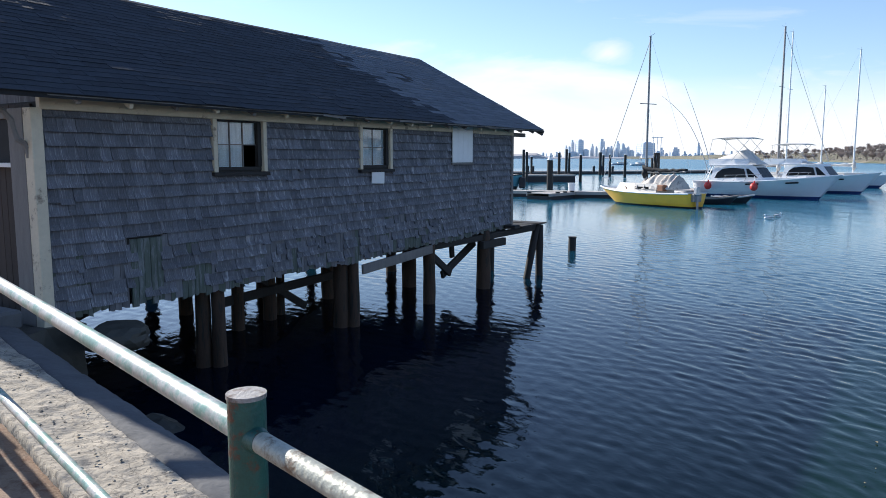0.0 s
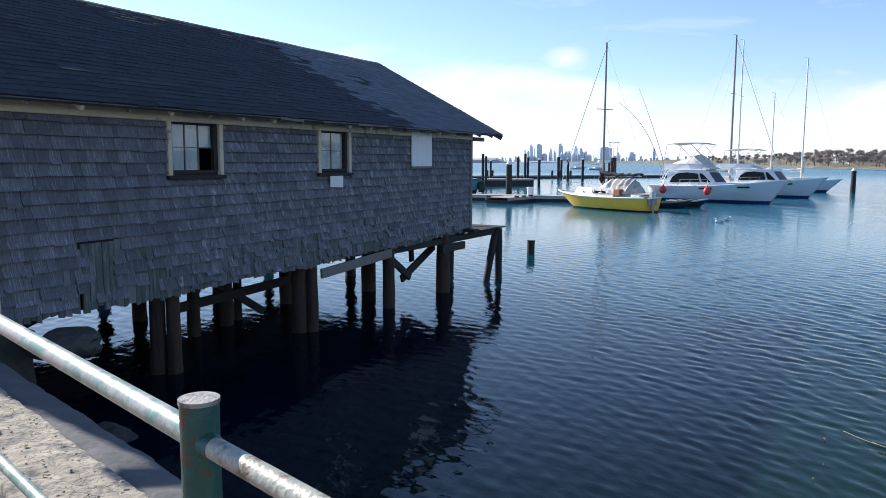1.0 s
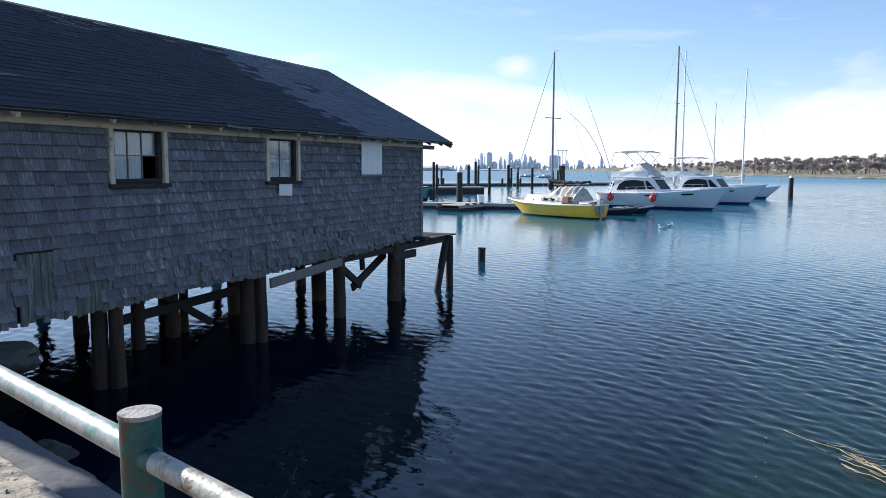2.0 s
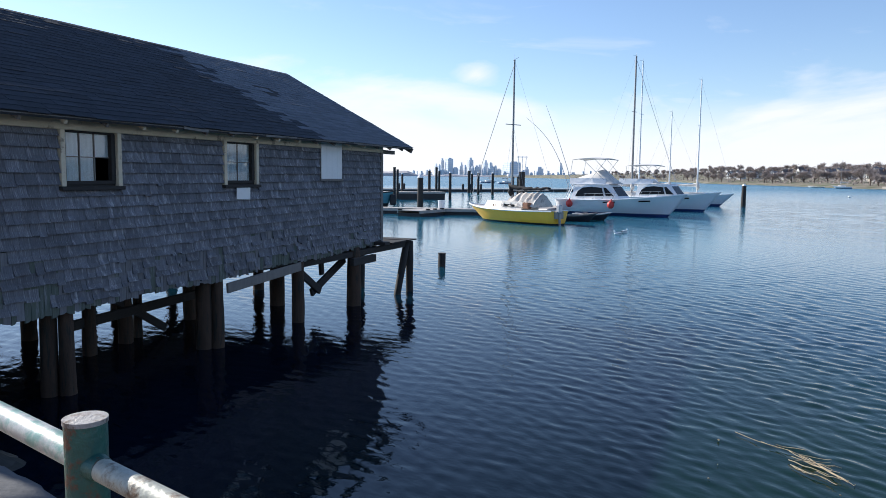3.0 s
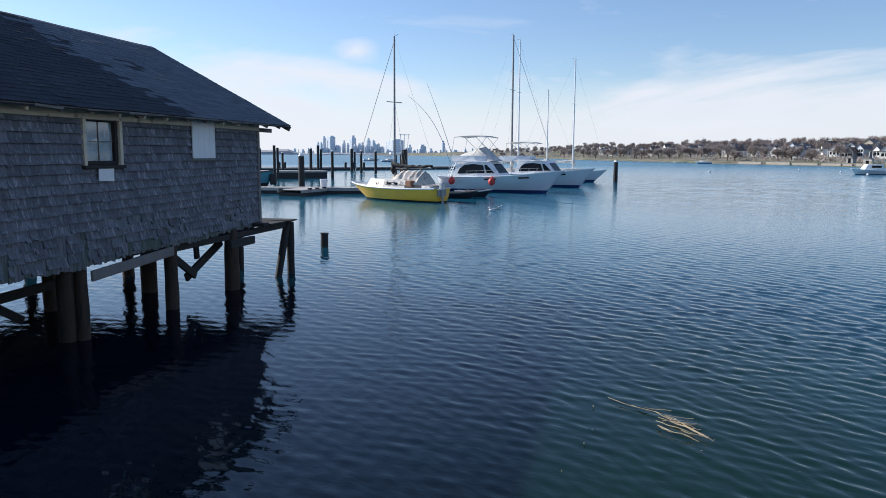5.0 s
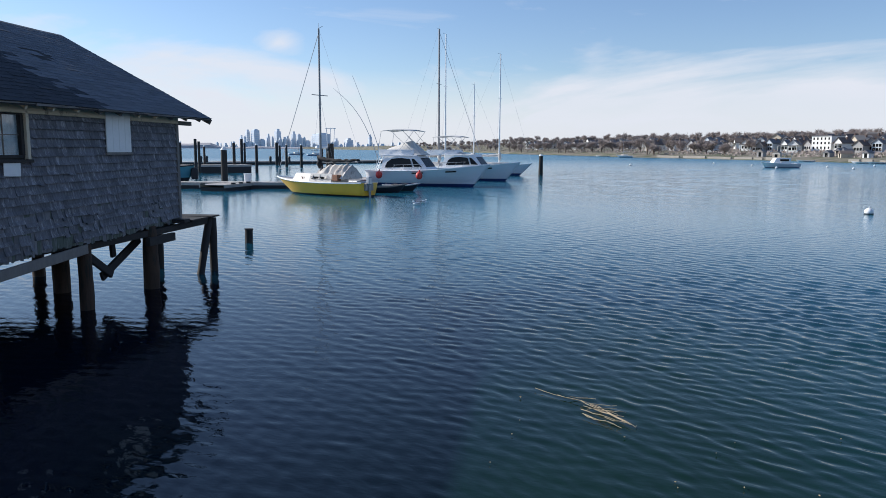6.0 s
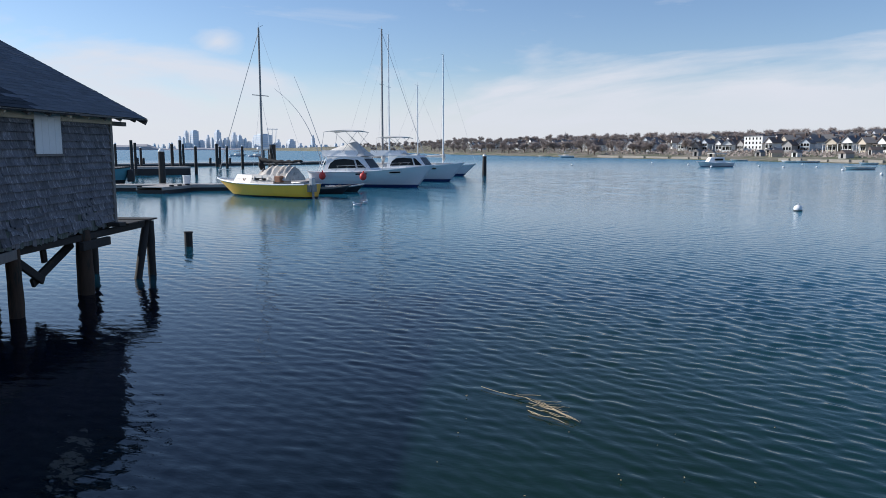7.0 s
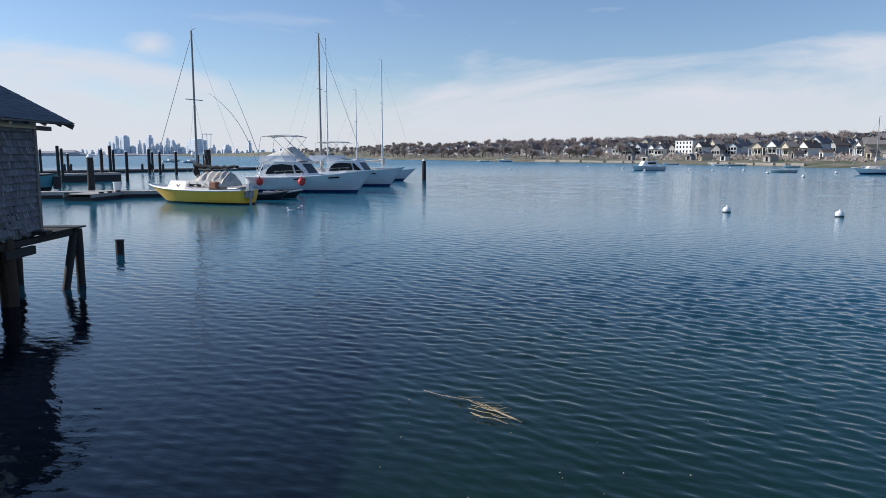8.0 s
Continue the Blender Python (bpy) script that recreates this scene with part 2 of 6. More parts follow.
M_WHITE = mat("white_gelcoat", (0.84, 0.84, 0.84), 0.35, vary=0.08, scale=2)
M_BLACK = mat("black_rubber", (0.02, 0.02, 0.022), 0.6, vary=0.3)
M_GULL = mat("grey_feathers", (0.45, 0.46, 0.48), 0.8, vary=0.1)
M_STRAW = mat("dry_straw", (0.40, 0.31, 0.19), 0.7, vary=0.6, scale=12)
M_MOSS = mat("green_stained_board", (0.10, 0.12, 0.10), 0.85, vary=0.4, scale=5, bump=0.3, stretch=(5, 5, 0.6), second=(0.20, 0.21, 0.21), second_at=0.56)
M_SHEATH = mat("bare_weathered_board", (0.17, 0.17, 0.18), 0.85, vary=0.6, scale=5, bump=0.4, stretch=(6, 6, 0.5), piece=0.5)
M_BROWNWOOD = mat("brown_boards", (0.05, 0.035, 0.028), 0.8, vary=0.35, scale=4, bump=0.2, stretch=(4, 4, 0.6), piece=0.4)


def glass_mat():
    m, t, b = nodes_of("old_window_glass")
    b.inputs["Transmission Weight"].default_value = 1.0
    b.inputs["Roughness"].default_value = 0.02
    b.inputs["IOR"].default_value = 1.45
    return m


M_GLASS = glass_mat()

# ---- mesh helpers ----


def mesh_of(name, bm, material, smooth=False):
    me = bpy.data.meshes.new(name)
    bm.normal_update()
    bm.to_mesh(me)
    bm.free()
    for one in material if isinstance(material, (list, tuple)) else (material,):
        me.materials.append(one)
    if smooth:
        me.polygons.foreach_set("use_smooth", [True] * len(me.polygons))
    return me


def part(name, bm, material, parent=None, label="", smooth=False):
    ob = new(name, mesh_of(name, bm, material, smooth))
    if parent:
        ob.parent = parent
    return tagged(ob, label)


def root(name, m, label, category, group="", kind=""):
    ob = new(name)
    ob.empty_display_size = 0.1
    ob.matrix_basis = m
    return tagged(ob, label, category, group, kind)


def box(bm, x0, x1, y0, y1, z0, z1, m=None, bev=0.0):
    vs = bmesh.ops.create_cube(bm, size=1.0, matrix=Matrix.Translation(((x0 + x1) / 2, (y0 + y1) / 2, (z0 + z1) / 2)) @ Matrix.Diagonal((x1 - x0, y1 - y0, z1 - z0, 1)))["verts"]
    if bev:
        es = list({e for v in vs for e in v.link_edges})
        vs = list({v for f in bmesh.ops.bevel(bm, geom=es, offset=bev, segments=1, affect="EDGES", profile=0.5)["faces"] for v in f.verts} | {v for v in vs if v.is_valid})
    if m is not None:
        bmesh.ops.transform(bm, matrix=m, verts=vs)
    return vs


def along(p, q):
    p, q = Vector(p), Vector(q)
    return Matrix.Translation((p + q) / 2) @ (q - p).to_track_quat("Z", "Y").to_matrix().to_4x4(), (q - p).length


def beam(bm, p, q, w, h, bev=0.008):
    m, n = along(p, q)
    return box(bm, -w / 2, w / 2, -h / 2, h / 2, -n / 2, n / 2, m, bev)


def rod(bm, p, q, r0, r1=None, seg=12, cap=True):
    m, n = along(p, q)
    return bmesh.ops.create_cone(bm, cap_ends=cap, segments=seg, radius1=r0, radius2=r0 if r1 is None else r1, depth=n, matrix=m)["verts"]


def tube(bm, pts, radii, seg=8):
    """One skin round a bent line of points."""
    prev = None
    n = len(pts)
    pts = [Vector(p) for p in pts]
    for i, p in enumerate(pts):
        d = (pts[min(i + 1, n - 1)] - pts[max(i - 1, 0)]).normalized()
        a = d.cross(Vector((0, 0, 1)) if abs(d.z) < 0.95 else Vector((1, 0, 0))).normalized()
        b = d.cross(a)
        r = radii[i] if isinstance(radii, (list, tuple)) else radii
        ring = [bm.verts.new(p + (a * math.cos(math.tau * k / seg) + b * math.sin(math.tau * k / seg)) * r) for k in range(seg)]
        if prev:
            for k in range(seg):
                bm.faces.new((prev[k], prev[(k + 1) % seg], ring[(k + 1) % seg], ring[k]))
        else:
            bm.faces.new(ring[::-1])
        prev = ring
    bm.faces.new(prev)
    bmesh.ops.recalc_face_normals(bm, faces=bm.faces)


def rough(bm, verts, amount, scale=3.0, seed=0.0):
    for v in verts:
        v.co += noise.noise_vector(v.co * scale + Vector((seed, seed * 0.7, 3.1))) * amount


# ---- water ----
# one sheet to the horizon; real ripples out to 170 m, finer where the bay lies open before the wall
def ripples(x, y, gap):
    rg = np.random.RandomState(3)
    z = np.zeros_like(x)
    # two trains of wind ripples crossing at a narrow angle, bent by slow gusts
    for k in range(72):
        lam = 0.09 * 6.0 ** (k / 71.0)
        th = radians(8.0 if k % 4 else 50.0) + rg.normal(0, 0.34)
        ph = rg.uniform(0, math.tau)
        slope = 0.034 * (1.4 if 0.15 < lam < 0.36 else 0.65)
        keep = np.clip((lam / gap - 2.2) / 2.5, 0, 1)
        warp = np.sin(x * 0.21 + k) + np.sin(y * 0.17 - 1.7 * k) + 0.6 * np.sin(x * 0.53 - y * 0.41 + 2.3 * k)
        gust = 0.75 + 0.5 * np.sin(x * 0.33 + y * 0.12 + 0.9 * k) * np.sin(y * 0.37 - x * 0.09 + 1.7 * k)
        z += keep * gust * slope * lam / math.tau * np.sin(math.tau / lam * (x * math.cos(th) + y * math.sin(th)) + ph + warp * 0.8)
    # longer swell only out in the open bay
    out = np.clip((np.hypot(x, y) - 30) / 60, 0, 1)
    for k in range(22):
        lam = 0.8 * 4.0 ** (k / 21.0)
        th = radians(12.0) + rg.normal(0, 0.35)
        keep = np.clip((lam / gap - 2.2) / 2.5, 0, 1)
        z += out * keep * 0.020 * lam / math.tau * np.sin(math.tau / lam * (x * math.cos(th) + y * math.sin(th)) + rg.uniform(0, math.tau))
    return z


angles = np.concatenate([np.arange(-37, 74, 0.215), np.arange(78, 320, 6.0)])
radii = [0.9]
while radii[-1] < 240:
    radii.append(radii[-1] * 1.0042 if radii[-1] > 3 else radii[-1] * 1.06)
while radii[-1] < 4700:
    radii.append(radii[-1] * 1.12)
radii = np.array(radii)
aa, rr = np.meshgrid(np.radians(angles), radii)
px, py = rr * np.sin(aa), rr * np.cos(aa)
lee = np.clip((np.hypot(px + 1.0, py - 13.0) - 2.0) / 11.0, 0, 1)
patch = 0.75 + 0.35 * np.sin(px * 0.11 + 1.3 * np.sin(py * 0.07)) * np.sin(py * 0.09 + 0.6)
pz = ripples(px, py, rr * 0.0042) * (0.16 + 0.84 * lee) * (0.35 + 0.65 * np.clip((rr - 5) / 9, 0, 1)) * patch * (1 - 0.38 * np.clip((rr - 16) / 40, 0, 1))
pz *= np.clip((260 - rr) / 60, 0, 1)
pz[:, len(np.arange(-37, 74, 0.215)):] *= 0
nr, na = px.shape
co_ = np.stack([px, py, pz], -1).reshape(-1, 3)
co_ = np.vstack([co_, [[0, 0, 0]]])
ii, jj = np.meshgrid(np.arange(nr - 1), np.arange(na), indexing="ij")
j2 = (jj + 1) % na
quads = np.stack([ii * na + jj, (ii + 1) * na + jj, (ii + 1) * na + j2, ii * na + j2], -1).reshape(-1, 4)[:, ::-1]
k0 = np.arange(na)
tris = np.stack([np.full(na, nr * na), k0, (k0 + 1) % na], -1)[:, ::-1]
me = bpy.data.meshes.new("water")
me.vertices.add(len(co_))
me.vertices.foreach_set("co", co_.ravel())
loops = np.concatenate([quads.ravel(), tris.ravel()]).astype(np.int32)
me.loops.add(len(loops))
me.loops.foreach_set("vertex_index", loops)
me.polygons.add(len(quads) + len(tris))
me.polygons.foreach_set("loop_start", np.concatenate([np.arange(len(quads)) * 4, len(quads) * 4 + np.arange(len(tris)) * 3]).astype(np.int32))
me.polygons.foreach_set("use_smooth", np.ones(len(quads) + len(tris), dtype=bool))
me.update(calc_edges=True)
me.validate()
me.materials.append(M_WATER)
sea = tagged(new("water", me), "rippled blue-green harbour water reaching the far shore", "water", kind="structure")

# ---- sea wall, ground behind it ----
RD = Vector((0.675, -0.737, 0))             # the way the sea wall and railing run
RN = Vector((0.737, 0.675, 0))              # out over the water


def wall_pt(k, out, z):
    return Vector((-0.44, 1.58, 0)) + RD * k + RN * out + Vector((0, 0, z))


def strip(bm, profile, k0, k1, n, bumps, seed):
    rows = []
    for i in range(n + 1):
        k = k0 + (k1 - k0) * i / n
        row = []
        for j, (o, z) in enumerate(profile):
            p = wall_pt(k, o, z)
            d = noise.noise_vector(p * 2.3 + Vector((seed, 0, 0))) * bumps + noise.noise_vector(p * 9 + Vector((seed, 5, 0))) * bumps * 0.6 + noise.noise_vector(p * 24 + Vector((seed, 3, 0))) * bumps * 0.35 + Vector((0, 0, -abs(noise.noise(p * 6 + Vector((seed, 9, 0)))) * bumps * 1.2))
            row.append(bm.verts.new(p + d))
        rows.append(row)
    for a, b in zip(rows, rows[1:]):
        for j in range(len(profile) - 1):
            bm.faces.new((a[j], a[j + 1], b[j + 1], b[j]))


bm = bmesh.new()
prof = [(0.19, 1.10), (0.20, 1.25)] + [(0.21 + 0.0175 * i, 1.30 - 0.001 * i) for i in range(28)] + [(0.70, 1.25), (0.73, 1.17), (0.74, 1.0), (0.75, 0.4)]
strip(bm, prof, -5.6, 0.9, 330, 0.014, 2)
strip(bm, prof, 0.9, 8, 60, 0.014, 2)
strip(bm, prof, -12, -5.6, 60, 0.014, 2)
tagged(part("sea_wall", bm, M_CONCRETE, smooth=True), "broken old concrete sea wall above the water", "sea wall", kind="structure")
# outer strip of the wall, its shade carried by the dark base colour
bm = bmesh.new()
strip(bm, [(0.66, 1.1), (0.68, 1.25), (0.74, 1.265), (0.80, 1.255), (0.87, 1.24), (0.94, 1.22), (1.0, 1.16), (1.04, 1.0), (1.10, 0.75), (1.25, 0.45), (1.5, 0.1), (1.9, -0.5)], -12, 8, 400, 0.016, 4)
tagged(part("wall_ledge", bm, M_LEDGE, smooth=True), "concrete ledge below the sea wall top, shade put into its dark colour", "ledge", kind="structure")
bm = bmesh.new()
strip(bm, [(-14, 1.25), (-9, 1.25), (-5, 1.25), (-2, 1.25), (-1, 1.25), (-0.5, 1.25), (-0.2, 1.25), (0.0, 1.25), (0.1, 1.25), (0.2, 1.24), (0.23, 1.1)], -16, 14, 240, 0.012, 7)
tagged(part("ground", bm, M_DIRT, smooth=True), "rust-stained brown concrete paving behind the sea wall", "ground", kind="structure")

pv, pf = [], []
rng = random.Random(15)
ico = [(0, 0, 1), (0.89, 0, 0.45), (0.28, 0.85, 0.45), (-0.72, 0.53, 0.45), (-0.72, -0.53, 0.45), (0.28, -0.85, 0.45), (0, 0, -0.4)]
for i in range(700):
    k, o = rng.uniform(-5.5, 0.5), rng.uniform(0.22, 0.66)
    c = wall_pt(k, o, 1.285 if o < 0.69 else 1.24)
    r = 0.003 + 0.014 * rng.random() ** 4
    t = rng.uniform(0, 6.3)
    b = len(pv)
    for x, y, z in ico:
        x, y = x * rng.uniform(0.7, 1.3), y * rng.uniform(0.7, 1.3)
        pv.append((c.x + r * (x * math.cos(t) - y * math.sin(t)), c.y + r * (x * math.sin(t) + y * math.cos(t)), c.z + r * z * 0.7))
    for q in range(5):
        pf += [(b, b + 1 + q, b + 1 + (q + 1) % 5), (b + 6, b + 1 + (q + 1) % 5, b + 1 + q)]
me = bpy.data.meshes.new("grit")
me.from_pydata(pv, [], pf)
me.materials.append(M_CONCRETE)
tagged(new("grit", me), "loose grit and pebbles on the wall top", "grit", kind="stuff")

# ---- railing ----
rail = root("railing", pose(0, 0, 0), "worn green steel pipe railing along the sea wall", "railing")
for k in (-5.4, -3.0, 0.0, 2.45):
    bm = bmesh.new()
    p = wall_pt(k, 0, 0)
    rod(bm, p + Vector((0, 0, 1.15)), p + Vector((0, 0, 2.372)), 0.0430, seg=40)
    po = part("post", bm, M_POST, rail, "chipped green steel post")
    bm = bmesh.new()
    vs = rod(bm, p + Vector((0, 0, 2.370)), p + Vector((0, 0, 2.380)), 0.0450, seg=40)
    part("cap", bm, M_CAP, po, "bare worn steel cap")
# the long rail sags towards the middle post; the next length is a thinner pipe, set a little lower
for nm, k0, z0, k1, z1, r, mt, text in (
        ("top_rail", -5.4, 2.31, -3.0, 2.325, 0.031, M_RAIL, "green paint worn to bright steel"),
        ("top_rail", -3.0, 2.325, 0.0, 2.288, 0.0300, M_RAIL, "green paint worn to bright steel"),
        ("top_rail", 0.0, 2.282, 2.45, 2.264, 0.0245, M_RAIL_RUST, "pale paint blistered with rust"),
        ("lower_rail", -5.4, 1.745, -3.0, 1.745, 0.022, M_RAIL, "green paint worn to bright steel"),
        ("lower_rail", -3.0, 1.745, 0.0, 1.745, 0.022, M_RAIL, "green paint worn to bright steel"),
        ("lower_rail", 0.0, 1.745, 2.45, 1.745, 0.022, M_RAIL_RUST, "pale paint blistered with rust")):
    bm = bmesh.new()
    rod(bm, wall_pt(k0 + 0.025, 0, z0), wall_pt(k1 - 0.025, 0, z1), r, seg=32, cap=False)
    part(nm, bm, mt, rail, text, smooth=True)
    # weld collar where the pipe meets its post
    if k0 == 0.0:
        bm = bmesh.new()
        rod(bm, wall_pt(0.03, 0, z0), wall_pt(0.066, 0, z0), r + 0.006, r + 0.001, seg=28)
        part("weld_collar", bm, M_POST, rail, "dark rusty weld")

# ---- boathouse ----
SH = root("boathouse", pose(-4.30, 7.88, 0, 0, 0, 57.53), "old shingled boathouse on piles over the water, dark roof", "boathouse")
LEN, DEEP, EAVE, RIDGE, RY = 10.95, 6.4, 3.57, 5.48, 3.2
WIN = ((2.27, 3.23), (5.35, 6.26))
WZ0, WZ1 = 2.73, 3.43


def low(u):
    return 1.09 + 0.19 * (u / LEN) ** 1.4 + 0.02 * math.sin(u * 2.1)


# wall panels round the window openings, 0.1 thick, outer face at y = 0.012
def wall_panel(name, x0, x1, y0, y1, z0, z1):
    bm = bmesh.new()
    box(bm, x0, x1, y0, y1, z0, z1)
    part(name, bm, M_DARKWOOD, SH)


edges = [0.0, WIN[0][0], WIN[0][1], WIN[1][0], WIN[1][1], LEN]
for i in range(5):
    x0, x1 = edges[i], edges[i + 1]
    if i in (1, 3):
        wall_panel("wall", x0, x1, 0.014, 0.11, 1.31, WZ0)
    else:
        wall_panel("wall", x0, x1, 0.014, 0.11, 1.31, 3.5)
wall_panel("wall", 0, 0.1, 0.12, DEEP, 1.2, 3.5)
wall_panel("wall", LEN - 0.1, LEN, 0.12, DEEP, 1.2, 3.5)
wall_panel("wall", 0.1, LEN - 0.1, DEEP - 0.1, DEEP, 1.2, 3.5)
wall_panel("floor_deck", 0.1, LEN - 0.1, 0.12, DEEP - 0.11, 1.25, 1.33)
for x0 in (0.02, LEN - 0.08):
    bm = bmesh.new()
    tri = [bm.verts.new((x0 + dx, y, z)) for dx in (0, 0.06) for y, z in ((0.0, 3.5), (DEEP, 3.5), (RY, 3.5 + (RIDGE - EAVE) * RY / 3.6))]
    bm.faces.new(tri[:3]); bm.faces.new(tri[5:2:-1])
    for a, b in ((0, 1), (1, 2), (2, 0)):
        bm.faces.new((tri[b], tri[a], tri[a + 3], tri[b + 3]))
    part("gable", bm, M_SHINGLE, SH)
# frieze, corner boards, sill beam
for nm, m_, b_ in (("frieze", M_CREAM, (-0.02, LEN + 0.02, -0.065, 0.012, 3.415, 3.545)),
                   ("corner_board", M_CREAM, (-0.12, 0.01, -0.055, 0.10, 1.06, 3.43)),
                   ("corner_board", M_GREYWOOD, (-0.125, -0.04, 0.102, 0.40, 1.06, 3.43)),
                   ("corner_board", M_GREYWOOD, (LEN - 0.06, LEN + 0.04, -0.055, 0.10, 1.28, 3.43))):
    bm = bmesh.new()
    box(bm, *b_, bev=0.006)
    part(nm, bm, m_, SH)

# roof: two boarded slopes, then courses of tabs
X0, X1 = -0.12, 11.86
slope = math.hypot(RY + 0.4, RIDGE - EAVE)
for s in (1, -1):
    bm = bmesh.new()
    base = [(X0, -0.4, EAVE), (X1, -0.4, EAVE), (X1, RY, RIDGE), (X0, RY, RIDGE)]
    if s < 0:
        base = [(x, 2 * RY - y, z) for x, y, z in base][::-1]
    lo = [bm.verts.new((x, y, z - 0.06)) for x, y, z in base]
    hi = [bm.verts.new((x, y, z - 0.004)) for x, y, z in base]
    bm.faces.new(hi); bm.faces.new(lo[::-1])
    for a in range(4):
        b = (a + 1) % 4
        bm.faces.new((lo[a], lo[b], hi[b], hi[a]))
    part("roof_deck", bm, M_FELT, SH, "black roofing felt under the shingles")
bm = bmesh.new()
t0, t1 = (-0.4, EAVE), (1.4, EAVE + 1.8 * (RIDGE - EAVE) / 3.6)
lo = [bm.verts.new((x, y, z - 0.06)) for x, (y, z) in ((-0.78, t0), (X0, t0), (X0, t1), (-0.78, t1))]
hi = [bm.verts.new((v.co.x, v.co.y, v.co.z + 0.056)) for v in lo]
bm.faces.new(hi); bm.faces.new(lo[::-1])
for a in range(4):
    b = (a + 1) % 4
    bm.faces.new((lo[a], lo[b], hi[b], hi[a]))
part("porch_roof", bm, M_FELT, SH, "black roofing felt over the landward corner")
rng = random.Random(5)
verts, faces, faded = [], [], []
rise = (RIDGE - EAVE) / slope
run = (RY + 0.4) / slope
OLD_R, OLD_U = (0, 8, 14, 20, 27), (7.7, 7.45, 7.5, 7.3, 7.4)
COURSE = 0.142
nrow = int(slope / COURSE)


def old_from(r):
    """Where the older, faded half of the roof begins on a course."""
    return float(np.interp(r, OLD_R, OLD_U)) + 0.25 * math.sin(r * 1.9)


def sag(u, d):
    return 0.012 * noise.noise(Vector((u * 0.9, d * 0.9, 2.0)))


for r in range(nrow + 1):
    d0 = r * COURSE - 0.03
    left = -0.78 if r <= 14 else X0
    u = left - rng.random() * 0.3
    while u < X1:
        w = 0.30 + rng.random() * 0.05
        a, b = max(u, left), min(u + w - 0.003, X1)
        u += w
        torn = (7.0 < a < 7.5 and 22 <= r <= 25 and rng.random() < 0.8) or (8.5 < a < 9.1 and 14 <= r <= 17 and rng.random() < 0.9)
        if b - a < 0.02 or torn:
            continue
        lift = 0.007 + rng.random() * 0.004 + (0.006 if rng.random() < 0.03 else 0)
        d1 = min(d0 + COURSE * 1.5, slope)
        k = len(verts)
        jag = rng.uniform(-0.011, 0.011)
        for x in (a, b):
            for d, h in ((d0 + jag, lift), (d1, 0.002), (d0 + jag, lift - 0.008)):
                h2 = h + sag(x, d)
                verts.append((x, -0.4 + d * run - h2 * rise, EAVE + d * rise + h2 * run))
        faces += [(k, k + 3, k + 4, k + 1), (k + 2, k + 5, k + 3, k), (k, k + 1, k + 2), (k + 3, k + 5, k + 4)]
        faded += [1 if a > old_from(r) + rng.uniform(-0.25, 0.25) else 0] * 4
me = bpy.data.meshes.new("roof_shingles")
me.from_pydata(verts, [], faces)
me.materials.append(M_ROOF)
me.materials.append(M_ROOF_OLD)
me.polygons.foreach_set("material_index", faded)
ob = new("roof_shingles", me)
ob.parent = SH
tagged(ob, "dark grey asphalt shingles, torn in places", kind="stuff")

# windows of the long wall
def window(x0, x1, rows, cols, broken, frame_mat):
    win = part("window", frame_box([(x0 + 0.07, x1 - 0.07, -0.005, 0.09, WZ0, WZ0 + 0.05), (x0 + 0.07, x1 - 0.07, -0.005, 0.09, WZ1 - 0.04, WZ1),
                                    (x0 + 0.07, x0 + 0.12, 0.0, 0.058, WZ0 + 0.05, WZ1 - 0.04), (x1 - 0.14, x1 - 0.07, -0.012, 0.058, WZ0 + 0.05, WZ1 - 0.04)]), M_DARKWOOD, SH)
    for a, b in ((x0, x0 + 0.068), (x1 - 0.068, x1)):
        part("trim_board", frame_box([(a, b, -0.055, 0.012, WZ0 - 0.02, WZ1 - 0.002)]), frame_mat, win, "flaking cream-painted trim board")
    part("sill", frame_box([(x0 - 0.02, x1 + 0.02, -0.085, 0.012, WZ0 - 0.07, WZ0 - 0.022)]), M_DARKWOOD, win, "dark weathered wooden sill")
    a, b, c, d = x0 + 0.12, x1 - 0.14, WZ0 + 0.05, WZ1 - 0.04
    bars = [(a + (b - a) * i / cols - 0.006, a + (b - a) * i / cols + 0.006, 0.035, 0.06, c, d) for i in range(1, cols)]
    bars += [(a, b, 0.032, 0.063, c + (d - c) * j / rows - 0.006, c + (d - c) * j / rows + 0.006) for j in range(1, rows)]
    part("muntins", frame_box(bars), M_GREYWOOD, win)
    for i in range(cols):
        for j in range(rows):
            if (i, j) in broken:
                continue
            w, h = (b - a) / cols, (d - c) / rows
            p = part("pane", frame_box([(a + i * w + 0.006, a + (i + 1) * w - 0.006, 0.045, 0.048, c + j * h + 0.006, c + (j + 1) * h - 0.006)]), M_GLASS, win)
            p.visible_shadow = False
    # curtain behind the glass, hanging in folds
    bm = bmesh.new()
    n = 40
    cols_v = [[bm.verts.new((a - 0.02 + (b - a + 0.04) * k / n * (0.66 if broken else 1.0), 0.064 + 0.006 * math.sin(k * 0.9) + 0.003 * math.sin(k * 2.3), z)) for z in (c - 0.05, d + 0.05)] for k in range(n + 1)]
    for p, q in zip(cols_v, cols_v[1:]):
        bm.faces.new((p[0], q[0], q[1], p[1]))
    part("curtain", bm, M_CURTAIN, win, "pale faded curtain behind the panes", smooth=True)
    if broken:
        bm = bmesh.new()
        box(bm, a + (b - a) * 0.66, b + 0.02, 0.062, 0.068, c + (d - c) * 0.5, d + 0.05)
        part("curtain", bm, M_CURTAIN, win, "pale faded curtain behind the panes")


